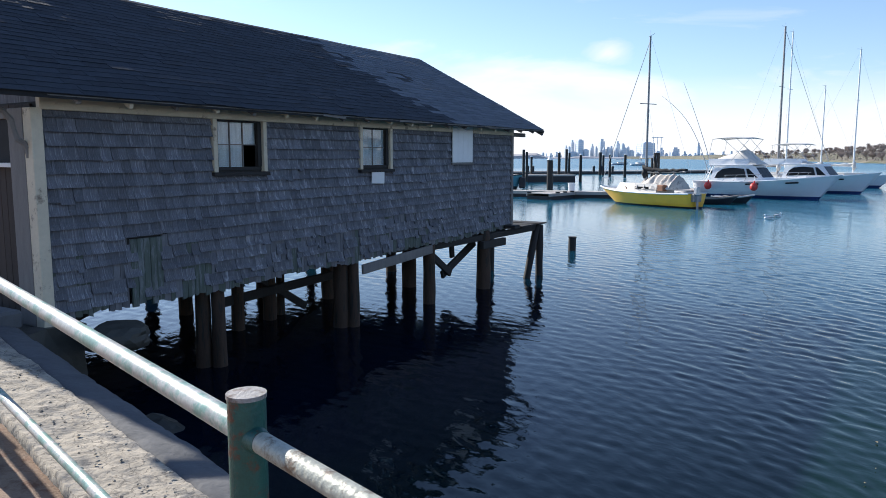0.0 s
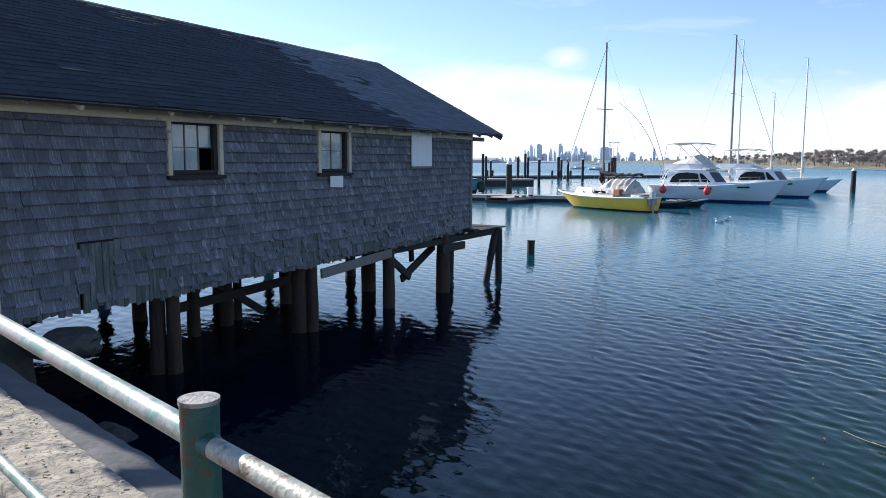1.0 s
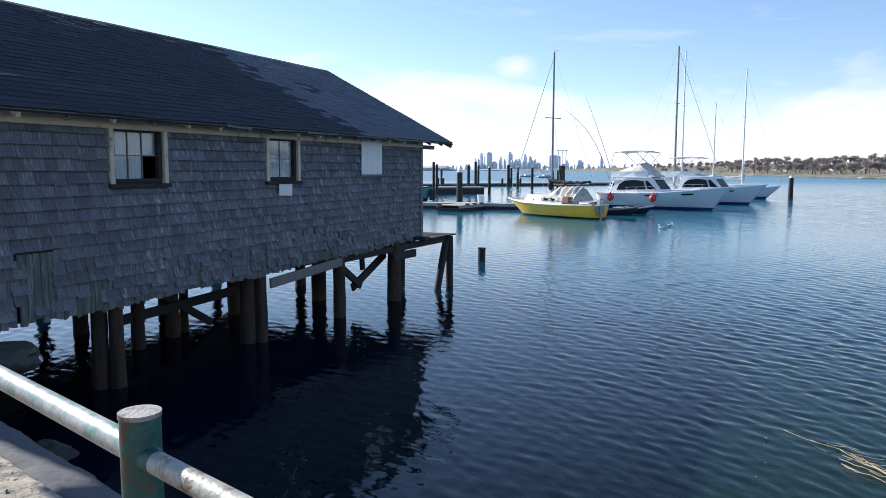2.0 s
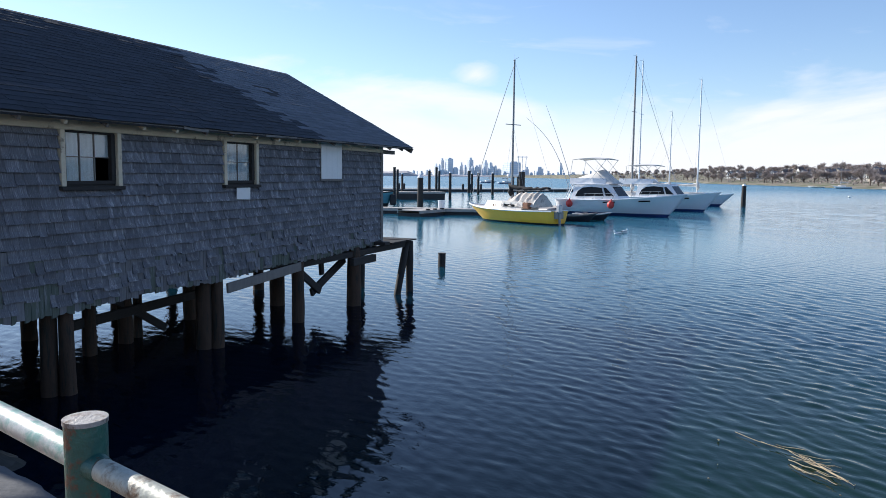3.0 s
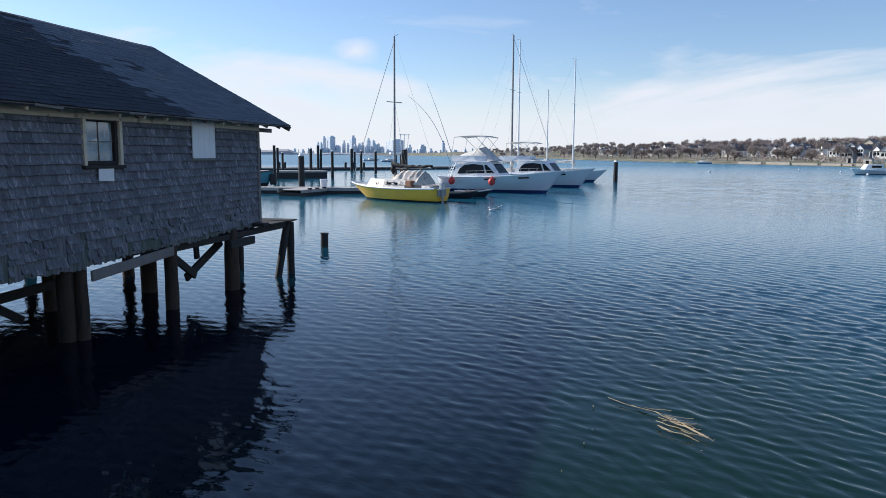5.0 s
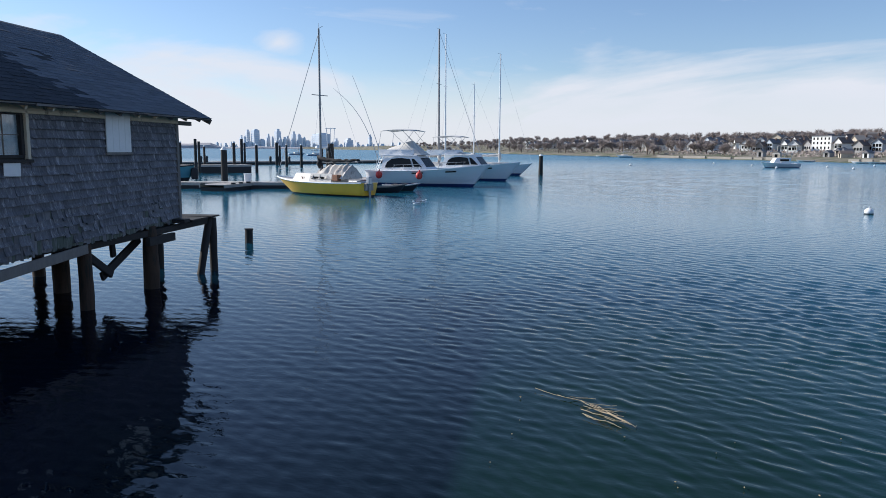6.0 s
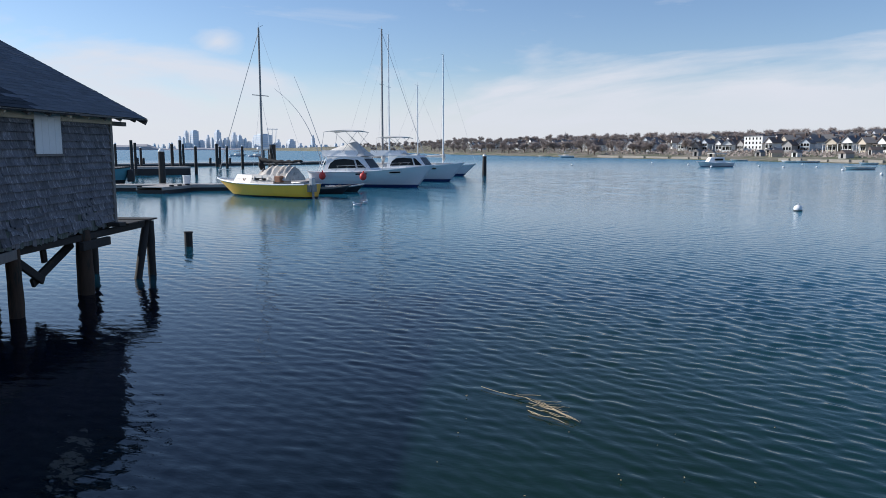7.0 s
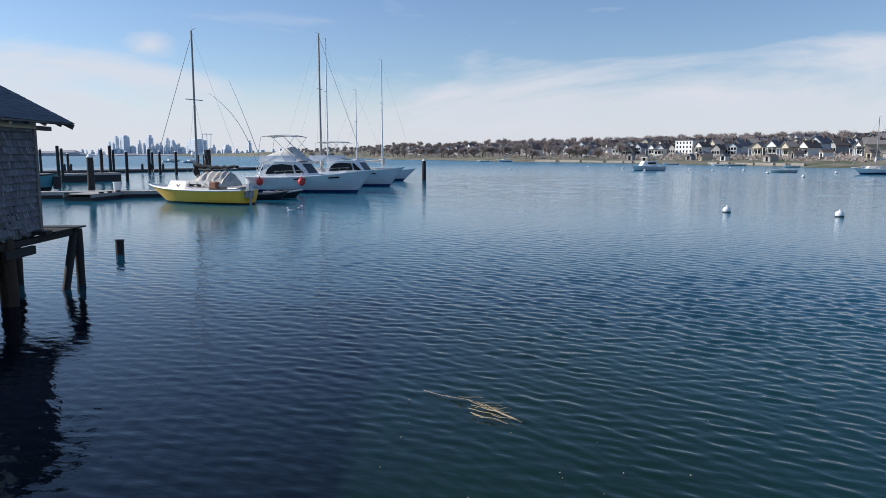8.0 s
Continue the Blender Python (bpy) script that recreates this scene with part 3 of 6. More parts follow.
def frame_box(list_of):
    bm = bmesh.new()
    for b_ in list_of:
        box(bm, *b_, bev=0.004 if min(b_[1] - b_[0], b_[3] - b_[2], b_[5] - b_[4]) > 0.012 else 0)
    return bm


window(WIN[0][0], WIN[0][1], 2, 3, {(2, 0)}, M_CREAM)
window(WIN[1][0], WIN[1][1], 2, 2, set(), M_CREAM)
# the boarded opening, its ragged top edge, and the small card below a window
bm = bmesh.new()
for i in range(4):
    x0 = 8.27 + 0.20 * i
    box(bm, x0, x0 + 0.197, -0.070, -0.048, 2.81, 3.57 - 0.02 * (i % 2) - (0.02 if i == 1 else 0), bev=0.003)
part("shutter_board", bm, M_WHITEWOOD, SH, "white boards nailed over an opening")
part("board_sill", frame_box([(8.24, 9.12, -0.075, 0.0, 2.765, 2.805)]), M_GREYWOOD, SH)
bm = bmesh.new()
box(bm, -0.18, 0.18, -0.068, -0.058, -0.115, 0.115, pose(5.81, 0, 2.575, 0, 2, 0), 0.004)
part("sign_card", bm, M_WHITEWOOD, SH, "blank white card nailed to the shingles")
# splintered lengths of the old eaves board still hanging
rng = random.Random(91)
for i in range(9):
    x = 3.4 + rng.uniform(0, 7.6)
    n = rng.uniform(0.4, 1.1)
    bm = bmesh.new()
    beam(bm, (x, -0.41, 3.536 + rng.uniform(-0.012, 0.012)), (x + n, -0.41, 3.532 + rng.uniform(-0.02, 0.012)), 0.012, rng.uniform(0.02, 0.04), 0.003)
    part("eaves_splinter", bm, M_GREYWOOD, SH)
# rafter tails
rng = random.Random(2)
for i in range(19):
    x = 0.25 + 0.62 * i
    bm = bmesh.new()
    beam(bm, (x, -0.36, 3.50 + rng.uniform(-0.01, 0.008)), (x, 0.2, 3.50 + 0.56 * 0.53), 0.05, 0.085, 0.005)
    part("rafter_tail", bm, M_CREAM if rng.random() < 0.4 else M_GREYWOOD, SH)
part("fascia", frame_box([(X0, X1, -0.40, -0.38, 3.532, 3.553)]), M_GREYWOOD, SH, "grey splintered eaves board")
for x, y0 in ((X0, 1.42), (X1 - 0.03, -0.4), (-0.81, -0.4)):
    bm = bmesh.new()
    tilt = (RIDGE - EAVE) / 3.6
    y1 = 1.4 if x < -0.5 else RY
    beam(bm, (x + 0.015, y0, EAVE - 0.09 + tilt * (y0 + 0.4)), (x + 0.015, y1, EAVE - 0.09 + tilt * (y1 + 0.4)), 0.03, 0.12, 0.004)
    if x > -0.5:
        beam(bm, (x + 0.015, 2 * RY + 0.4, EAVE - 0.09), (x + 0.015, RY, RIDGE - 0.09), 0.03, 0.12, 0.004)
    part("rake_board", bm, M_GREYWOOD, SH)
# lookouts carrying the gable overhang
for y in (0.05, 1.2, 2.3):
    part("lookout", frame_box([(LEN, X1 - 0.05, y, y + 0.09, 3.40 + 0.53 * max(0, y - 0.05), 3.49 + 0.53 * max(0, y - 0.05))]), M_GREYWOOD, SH)

# end wall facing the land: vertical boards, a window with a pale sill, a bracket under the eave
rng = random.Random(9)
y = 0.12
while y < 2.4:
    w = rng.uniform(0.13, 0.17)
    part("board", frame_box([(-0.025, -0.002, y, y + w - 0.006, 1.15, 3.48)]), M_BROWNWOOD, SH)
    y += w
ew = part("window", frame_box([(-0.06, -0.027, 0.28, 0.36, 2.85, 3.40), (-0.06, -0.027, 1.0, 1.08, 2.85, 3.40), (-0.06, -0.027, 0.36, 1.0, 3.33, 3.40)]), M_GREYWOOD, SH)
part("sill", frame_box([(-0.12, -0.027, 0.22, 1.14, 2.80, 2.848)]), M_WHITEWOOD, ew, "pale painted sill")
part("pane", frame_box([(-0.035, -0.030, 0.37, 0.99, 2.86, 3.32)]), M_INSIDE, ew)
bm = bmesh.new()
tube(bm, [(-0.10, 0.05, 2.90), (-0.11, 0.05, 3.00), (-0.15, 0.05, 3.06), (-0.22, 0.05, 3.10), (-0.25, 0.05, 3.20), (-0.27, 0.05, 3.30), (-0.34, 0.05, 3.38), (-0.46, 0.05, 3.43)], [0.03, 0.035, 0.03, 0.035, 0.03, 0.035, 0.03, 0.03], 6)
part("bracket", bm, M_GREYWOOD, SH, "curved weathered eaves bracket")


# piles and bracing under the floor
def pile(u, y, r, top, lean=0.0, m_=None):
    bm = bmesh.new()
    n = 10
    prev = None
    for i in range(n + 1):
        z = -0.5 + (top + 0.5) * i / n
        rr = r * (1.06 - 0.10 * i / n)
        ring = []
        for k in range(14):
            a = math.tau * k / 14
            q = Vector((u + lean * (top - z), y, z)) + Vector((math.cos(a), math.sin(a), 0)) * rr * (1 + 0.22 * noise.noise(Vector((math.cos(a) * 1.5 + u * 3, math.sin(a) * 1.5 + y, z * 1.7))))
            ring.append(bm.verts.new(q))
        if prev:
            for k in range(14):
                bm.faces.new((prev[k], prev[(k + 1) % 14], ring[(k + 1) % 14], ring[k]))
        prev = ring
    bm.faces.new(prev)
    part("support_post", bm, m_ or M_PILE, SH, smooth=True)


for u, y, r, top, lean in ((2.28, 0.32, 0.11, 1.3, 0.0), (2.40, 0.14, 0.095, 1.2, 0.0), (5.17, 0.28, 0.13, 1.3, 0.0), (5.32, 0.12, 0.10, 1.2, 0.0), (7.70, 0.13, 0.12, 1.3, 0.0), (9.78, 0.05, 0.145, 1.3, 0.0),
                           (4.05, 1.6, 0.10, 1.3, 0.0), (4.9, 1.75, 0.12, 1.3, 0.02), (5.35, 1.9, 0.08, 1.3, 0.0), (9.1, 1.6, 0.17, 1.3, 0.0), (7.0, 2.2, 0.12, 1.3, 0.0),
                           (2.0, 3.3, 0.13, 1.3, 0.0), (4.4, 3.4, 0.13, 1.3, 0.0), (6.8, 3.9, 0.13, 1.3, 0.0), (9.0, 3.6, 0.13, 1.3, 0.0), (10.7, 3.3, 0.13, 1.3, 0.0),
                           (3.0, 6.0, 0.13, 1.3, 0.0), (5.6, 6.1, 0.13, 1.3, 0.0), (8.0, 6.0, 0.13, 1.3, 0.0), (10.6, 6.0, 0.13, 1.3, 0.0)):
    pile(u, y, r, top, lean)
for p, q, w, h, m_ in (((3.75, 1.62, 0.52), (6.6, 1.62, 0.62), 0.07, 0.16, M_DARKWOOD), ((4.0, 1.7, 1.2), (5.8, 1.7, 0.1), 0.06, 0.14, M_DARKWOOD),
                       ((5.42, 0.0, 0.99), (7.6, 0.0, 1.12), 0.05, 0.17, M_GREYWOOD), ((7.95, 0.35, 1.02), (8.85, 0.35, 0.44), 0.07, 0.15, M_DARKWOOD),
                       ((8.62, 0.42, 0.42), (10.0, 0.42, 1.0), 0.07, 0.17, M_DARKWOOD), ((9.25, 0.55, 0.72), (9.2, 0.55, 1.2), 0.07, 0.13, M_DARKWOOD),
                       ((7.9, 0.2, 1.12), (12.2, -0.12, 1.2), 0.12, 0.13, M_DARKWOOD), ((9.5, -0.06, 1.0), (10.55, -0.06, 1.0), 0.10, 0.17, M_DARKWOOD),
                       ((0.0, 0.2, 1.18), (10.9, 0.2, 1.24), 0.14, 0.14, M_DARKWOOD), ((0.0, 3.3, 1.15), (10.9, 3.3, 1.18), 0.2, 0.2, M_DARKWOOD),
                       ((7.0, 3.9, 1.1), (9.0, 3.6, 0.2), 0.07, 0.15, M_DARKWOOD), ((2.0, 3.3, 0.3), (4.4, 3.4, 1.0), 0.07, 0.15, M_DARKWOOD)):
    bm = bmesh.new()
    beam(bm, p, q, w, h, 0.01)
    part("brace", bm, m_, SH)
for u, y, r, top, lean in ((12.17, -0.2, 0.09, 1.26, 0.0), (12.1, -0.15, 0.085, 1.26, -0.42), (12.2, 1.2, 0.09, 1.2, 0.0)):
    pile(u, y, r, top, lean, M_DARKWOOD)
for i, (x0, x1) in enumerate(((10.6, 10.86), (10.98, 11.4), (11.45, 11.75), (11.9, 12.35))):
    bm = bmesh.new()
    box(bm, x0, x1, -0.3, 1.4, 1.285, 1.32 if i else 1.36, None, 0.006)
    part("plank", bm, M_DARKWOOD, SH)

# footing under the landward corner, loose rubble at the foot of the sea wall
bm = bmesh.new()
vs = box(bm, -0.5, 0.3, -0.15, 1.6, 0.1, 1.06)
bmesh.ops.subdivide_edges(bm, edges=bm.edges, cuts=4, use_grid_fill=True)
rough(bm, bm.verts, 0.06, 3)
part("footing", bm, M_ROCK, SH)


def rock(p, size, seed):
    bm = bmesh.new()
    bmesh.ops.create_icosphere(bm, subdivisions=3, radius=1)
    for v in bm.verts:
        d = 1 + 0.35 * noise.noise(v.co * 1.1 + Vector((seed * 3.7, 0, 0))) + 0.12 * noise.noise(v.co * 3.5 + Vector((0, seed, 0)))
        v.co = Vector((v.co.x * size[0], v.co.y * size[1], v.co.z * size[2])) * d
    ob = part("rock", bm, M_ROCK, None, "dark wet rock at the foot of the sea wall")
    ob.matrix_basis = pose(*p, 0, 0, seed * 50)
    tagged(ob, "", "rock", "rocks along the sea wall")


rng = random.Random(12)
rock((-3.62, 7.95, 0.93), (0.38, 0.24, 0.17), 1)
for i in range(34):
    k = rng.uniform(-7.0, 1.5)
    o = rng.uniform(0.75, 2.1)
    s = rng.uniform(0.12, 0.32)
    p = wall_pt(k, o, 0)
    zz = max(-0.05, 0.75 - 0.72 * (o - 0.75)) - 0.05
    rock((p.x, p.y, min(zz, 0.62 if o < 1.1 else 0.3)), (s * 1.25, s, s * 0.7), i + 2)
# stone step by the boathouse
bm = bmesh.new()
box(bm, -0.6, 0.6, -0.3, 0.3, -0.1, 0.1, None, 0.03)
rough(bm, bm.verts, 0.02, 3)
st = part("stone_step", bm, M_LEDGE)
st.matrix_basis = pose(-4.85, 6.95, 1.27, 0, 0, 57.5)
tagged(st, "dark stone step by the boathouse wall", "step")

# ---- the shingles ----


def butt(r, u):
    f = 1 - 0.088 * (max(u, 0) / LEN) ** 1.4
    return 3.335 - 0.153 * r * f + 0.006 * noise.noise(Vector((u * 1.3, r * 0.7, 0))) + (0.012 * noise.noise(Vector((u * 2.0, r * 0.5, 4))) if r > 9 else 0)


rng = random.Random(21)
shapes = []
for i in range(10):
    me = bpy.data.meshes.new("shingle")
    h, t = 0.205, 0.050 + 0.010 * rng.random()
    a, b = rng.uniform(-0.004, 0.004), rng.uniform(-0.004, 0.004)
    c = rng.uniform(-0.004, 0.004)
    k = 0.46 + 0.06 * rng.random()          # cupped: the butt flares out
    vs = [(0, -t, a), (0.5, -t - 0.003, c), (1, -t, b), (1, 0.008, b), (0, 0.008, a), (0, -t * k, 0.062), (1, -t * k, 0.062), (0, -0.001, h), (1, -0.001, h)]
    me.from_pydata(vs, [], [(0, 1, 2, 6, 5), (5, 6, 8, 7), (4, 3, 2, 1, 0), (0, 5, 7, 4), (2, 3, 8, 6)])
    me.materials.append(M_SHINGLE)
    shapes.append(me)
cells, rest_v, rest_f = [], [], []
for r in range(15):
    u = -rng.random() * 0.1
    while u < LEN - 0.06:
        w = rng.choice((0.08, 0.11, 0.14, 0.17, 0.21, 0.26)) * rng.uniform(0.9, 1.1)
        a, b = max(u, 0.012), min(u + w, LEN - 0.062)
        u += w
        if b - a < 0.03:
            continue
        z = butt(r, (a + b) / 2)
        if any(a < x1 + 0.01 and b > x0 - 0.01 and z + 0.15 > WZ0 - 0.07 and z < WZ1 for x0, x1 in WIN):
            for x0, x1 in WIN:       # trim pieces that reach beside the opening
                if a < x0 - 0.03 < b:
                    cells.append((r, a, x0 - 0.004, z))
                if a < x1 + 0.03 < b:
                    cells.append((r, x1 + 0.004, b, z))
            if z + 0.12 > WZ0 - 0.07 and z + 0.02 < WZ1:
                if z > WZ0 - 0.20 and z + 0.02 < WZ0 - 0.07:
                    cells.append((r, a, b, z - 0.0))
                continue
        if 1.02 < (a + b) / 2 < 1.42 and 10 <= r <= 13:
            continue
        gone = {11: 0.06, 12: 0.14, 13: 0.28, 14: 0.35}.get(r, 0.0) * (1.0 if 0.9 < a < 6.5 else 0.3)
        if rng.random() < gone:
            continue
        cells.append((r, a, b, z))
for r, a, b, z in cells:
    slip = 0.0
    if r >= 11 and rng.random() < 0.20:
        slip = -rng.uniform(0.01, 0.07)
    elif rng.random() < 0.03:
        slip = -rng.uniform(0.01, 0.03)
    tilt = rng.gauss(0, 0.35) + (rng.gauss(0, 1.5) if r >= 12 else 0)
    top = 3.43 - z - slip
    under = next((WZ0 - 0.072 - z for x0, x1 in WIN if b > x0 and a < x1 and z < WZ0 - 0.07), 9)
    hs = min(1.0, top / 0.205, max(0.2, under / 0.205))
    me = rng.choice(shapes)
    m = pose(a, 0, z + slip, 0, tilt, 0) @ Matrix.Diagonal((b - a - 0.004, 1, hs, 1))
    if a < 2.35:
        ob = new("shingle", me)
        ob.parent = SH
        ob.matrix_basis = m
    else:
        k = len(rest_v)
        rest_v += [tuple(m @ v.co) for v in me.vertices]
        rest_f += [tuple(k + i for i in p.vertices) for p in me.polygons]
me = bpy.data.meshes.new("shingles")
me.from_pydata(rest_v, [], rest_f)
me.materials.append(M_SHINGLE)
ob = new("shingles", me)
ob.parent = SH
tagged(ob, "weathered grey cedar shingles", kind="stuff")
# bare splintered boards where shingles have gone
for i in range(5):
    bm = bmesh.new()
    box(bm, 0.99 + 0.090 * i, 1.075 + 0.090 * i, -0.02 - 0.004 * (i % 2), 0.012, 1.10 + 0.03 * (i % 3), 1.93, None, 0.003)
    part("split_board", bm, M_MOSS, SH, "bare green-stained board")
# upright sheathing behind the lowest courses, its ends splintered
rng = random.Random(44)
u = 0.03
while u < LEN - 0.1:
    w = rng.uniform(0.06, 0.13)
    if not 0.97 < u + w / 2 < 1.45:
        bm = bmesh.new()
        z0 = low(u) + rng.uniform(-0.015, 0.035)
        f = rng.uniform(-0.018, 0.018)
        q = [(u, z0 + f), (u + w * 0.5, z0 - abs(f) * 0.5), (u + w - 0.006, z0 - f), (u + w - 0.006, 1.95), (u, 1.95)]
        fr, bk = [bm.verts.new((x, -0.010, z)) for x, z in q], [bm.verts.new((x, 0.012, z)) for x, z in q]
        bm.faces.new(fr); bm.faces.new(bk[::-1])
        for a in range(5):
            b = (a + 1) % 5
            bm.faces.new((fr[b], fr[a], bk[a], bk[b]))
        bmesh.ops.recalc_face_normals(bm, faces=bm.faces)
        part("sheathing_board", bm, M_MOSS if rng.random() < 0.45 else M_SHEATH, SH)
    u += w

# ---- small things on the water ----
bm = bmesh.new()
rod(bm, (4.07, 22.86, -0.5), (4.07, 22.86, 0.42), 0.125, 0.115, 16)
rod(bm, (4.07, 22.86, 0.42), (4.07, 22.86, 0.45), 0.13, 0.13, 16)
rough(bm, bm.verts, 0.02, 4)
tagged(part("pile_stub", bm, M_DARKWOOD), "short dark rotted pile standing in open water", "pile")
reed = root("reed_clump", pose(0, 0, 0), "broken straw-coloured reeds floating on the water", "reeds")
rng = random.Random(4)
stems = (
    ((4.75, 7.34), (5.01, 6.64)),
    ((5.01, 6.64), (5.25, 6.41)),
    ((4.95, 6.89), (5.17, 6.69)),
    ((5.01, 6.58), (5.05, 5.84)),
    ((4.96, 6.46), (5.02, 5.89)),
    ((5.06, 6.49), (5.02, 5.98)),
    ((4.77, 6.39), (4.88, 6.00)),
    ((4.76, 6.34), (4.78, 6.16)),
    ((4.80, 6.19), (4.89, 5.87)),
    ((4.90, 6.49), (5.19, 6.34)),
    ((4.90, 6.17), (5.06, 5.92)),
    ((4.86, 7.02), (5.08, 6.52)),
    ((4.98, 6.72), (5.10, 6.20)),
    ((4.93, 6.60), (5.12, 6.12)),
    ((5.00, 6.40), (5.22, 6.22)),
    ((4.84, 6.52), (4.97, 6.08)),
)
for (xa, ya), (xb, yb) in stems:
    bm = bmesh.new()
    bend = rng.uniform(-0.03, 0.03)
    r = rng.uniform(0.0034, 0.0058)
    tube(bm, [(xa + (xb - xa) * f + bend * math.sin(f * 3.1), ya + (yb - ya) * f, 0.022 + rng.uniform(0, 0.02)) for f in (0, 0.2, 0.4, 0.6, 0.8, 1)], [r, r, r, r * 0.9, r * 0.8, r * 0.5], 6)
    part("stem", bm, M_STRAW, reed)

rng = random.Random(63)
pv, pf = [], []
for i in range(26):
    a, d = radians(rng.uniform(28, 72)), rng.uniform(5.2, 8.5)
    x, y, t, r = d * math.sin(a), d * math.cos(a), rng.uniform(0, 6.3), rng.uniform(0.004, 0.009)
    b = len(pv)
    for q, e in ((0, 1.6), (1.3, 0.7), (2.4, 0.9), (3.3, 1.4), (4.6, 0.6)):
        for z in (0.016, 0.024):
            pv.append((x + r * e * math.cos(t + q), y + r * e * math.sin(t + q), z))
    pf.append(tuple(b + 2 * q + 1 for q in range(5)))
    pf += [(b + 2 * q, b + 2 * ((q + 1) % 5), b + 2 * ((q + 1) % 5) + 1, b + 2 * q + 1) for q in range(5)]
me = bpy.data.meshes.new("floating_flecks")
me.from_pydata(pv, [], pf)
me.materials.append(M_STRAW)
tagged(new("floating_flecks", me), "straw-coloured flecks drifting on the shallow water", "debris", kind="stuff")


def buoy(x, y):
    b = root("mooring_buoy", pose(x, y, 0), "white mooring buoy with a dark waterline", "buoy", "mooring buoys")
    bm = bmesh.new()
    bmesh.ops.create_uvsphere(bm, u_segments=24, v_segments=14, radius=0.20, matrix=pose(0, 0, 0.11) @ Matrix.Diagonal((1, 1, 0.9, 1)))
    part("float", bm, M_WHITE, b, "", True)
    bm = bmesh.new()
    rod(bm, (0, 0, -0.05), (0, 0, 0.045), 0.205, 0.205, 24)
    part("band", bm, M_BLACK, b, "dark waterline band")
    bm = bmesh.new()
    rod(bm, (0, 0, 0.27), (0, 0, 0.36), 0.026, 0.026, 10)
    part("eye", bm, M_WHITE, b)


buoy(32.43, 22.58)
buoy(34.36, 17.94)
# a gull afloat
def make_gull(m):
    g = root("gull", m, "white gull floating on the water", "gull", "gulls")
    for nm, c, s, m_ in (("body", (0, 0, 0.06), (0.2, 0.09, 0.08), M_WHITE), ("head", (0.17, 0, 0.18), (0.055, 0.045, 0.045), M_WHITE), ("wing", (-0.05, 0.05, 0.09), (0.17, 0.04, 0.05), M_GULL), ("wing", (-0.05, -0.05, 0.09), (0.17, 0.04, 0.05), M_GULL), ("tail", (-0.21, 0, 0.09), (0.08, 0.04, 0.02), M_BLACK)):
        bm = bmesh.new()
        bmesh.ops.create_uvsphere(bm, u_segments=14, v_segments=10, radius=1, matrix=pose(*c) @ Matrix.Diagonal((*s, 1)))
        part(nm, bm, m_, g, "", True)
    bm = bmesh.new()
    rod(bm, (0.21, 0, 0.175), (0.27, 0, 0.165), 0.015, 0.004, 8)
    part("beak", bm, M_STRAW, g)
    return g


gull = make_gull(pose(15.6, 34.9, 0, 0, 0, 160))
gull_two = make_gull(pose(16.6, 36.1, 0, 0, 0, 20))

# ---- docks and their piles ----
def az(a, d, z=0.0):
    return Vector((d * math.sin(radians(a)), d * math.cos(radians(a)), z))


def dock(name, p, q, width, top, label, plank=0.16):
    """A floating dock from p to q: a dark float, edge boards and deck planks."""
    p, q = Vector((*p, 0)), Vector((*q, 0))
    n = (q - p).length
    d = root(name, Matrix.Translation(p) @ pose(0, 0, 0, 0, 0, math.degrees(math.atan2(q.y - p.y, q.x - p.x))), label, "dock", "floating docks")
    bm = bmesh.new()
    box(bm, 0.05, n - 0.05, -width / 2 + 0.05, width / 2 - 0.05, -0.25, top - 0.16)
    part("float", bm, M_BLACK, d, "dark float at the waterline")
    for y in (-width / 2, width / 2 - 0.05):
        part("edge_board", frame_box([(0, n, y, y + 0.05, top - 0.18, top - 0.005)]), M_DOCK, d)
    bm = bmesh.new()
    x = 0.0
    while x < n:
        box(bm, x, min(x + plank - 0.012, n), -width / 2 - 0.02, width / 2 + 0.02, top - 0.002, top + 0.035)
        x += plank
    tagged(part("planks", bm, M_DOCK, d, "grey weathered deck planks"), kind="stuff")
    return d


def dock_pile(x, y, r, top, capped=True):
    d = root("dock_pile", pose(x, y, 0), "dark mooring pile with a pale cap" if capped else "dark weathered mooring pile", "pile", "dock piles")
    bm = bmesh.new()
    rod(bm, (0, 0, -0.6), (0, 0, top), r * 1.05, r * 0.95, 14)
    rough(bm, bm.verts, r * 0.12, 2, x)
    part("shaft", bm, M_DARKWOOD, d)
    if capped:
        bm = bmesh.new()
        rod(bm, (0, 0, top), (0, 0, top + r * 0.9), r * 1.05, r * 0.5, 14)
        part("cap", bm, M_WHITEWOOD, d, "pale conical cap")


M_DOCK = mat("grey_dock_planks", (0.44, 0.40, 0.36), 0.85, vary=0.4, scale=2, bump=0.2, piece=0.5)
dock("floating_dock", (1.5, 57.5), (15.5, 52.5), 1.6, 0.42, "grey planked floating dock walkway")
dock("floating_dock", (6.66, 51.5), (8.99, 54.37), 1.9, 0.40, "pale planked square float moored to the walkway")
dock("floating_dock", (15.0, 52.0), (46.0, 92.0), 1.8, 0.42, "grey planked floating dock behind the boats")
dock("floating_dock", (4.0, 89.0), (16.0, 90.5), 2.4, 0.9, "long grey planked dock further out")
dock("floating_dock", (2.0, 126.0), (56.0, 145.0), 3.0, 0.55, "long grey planked dock further out")
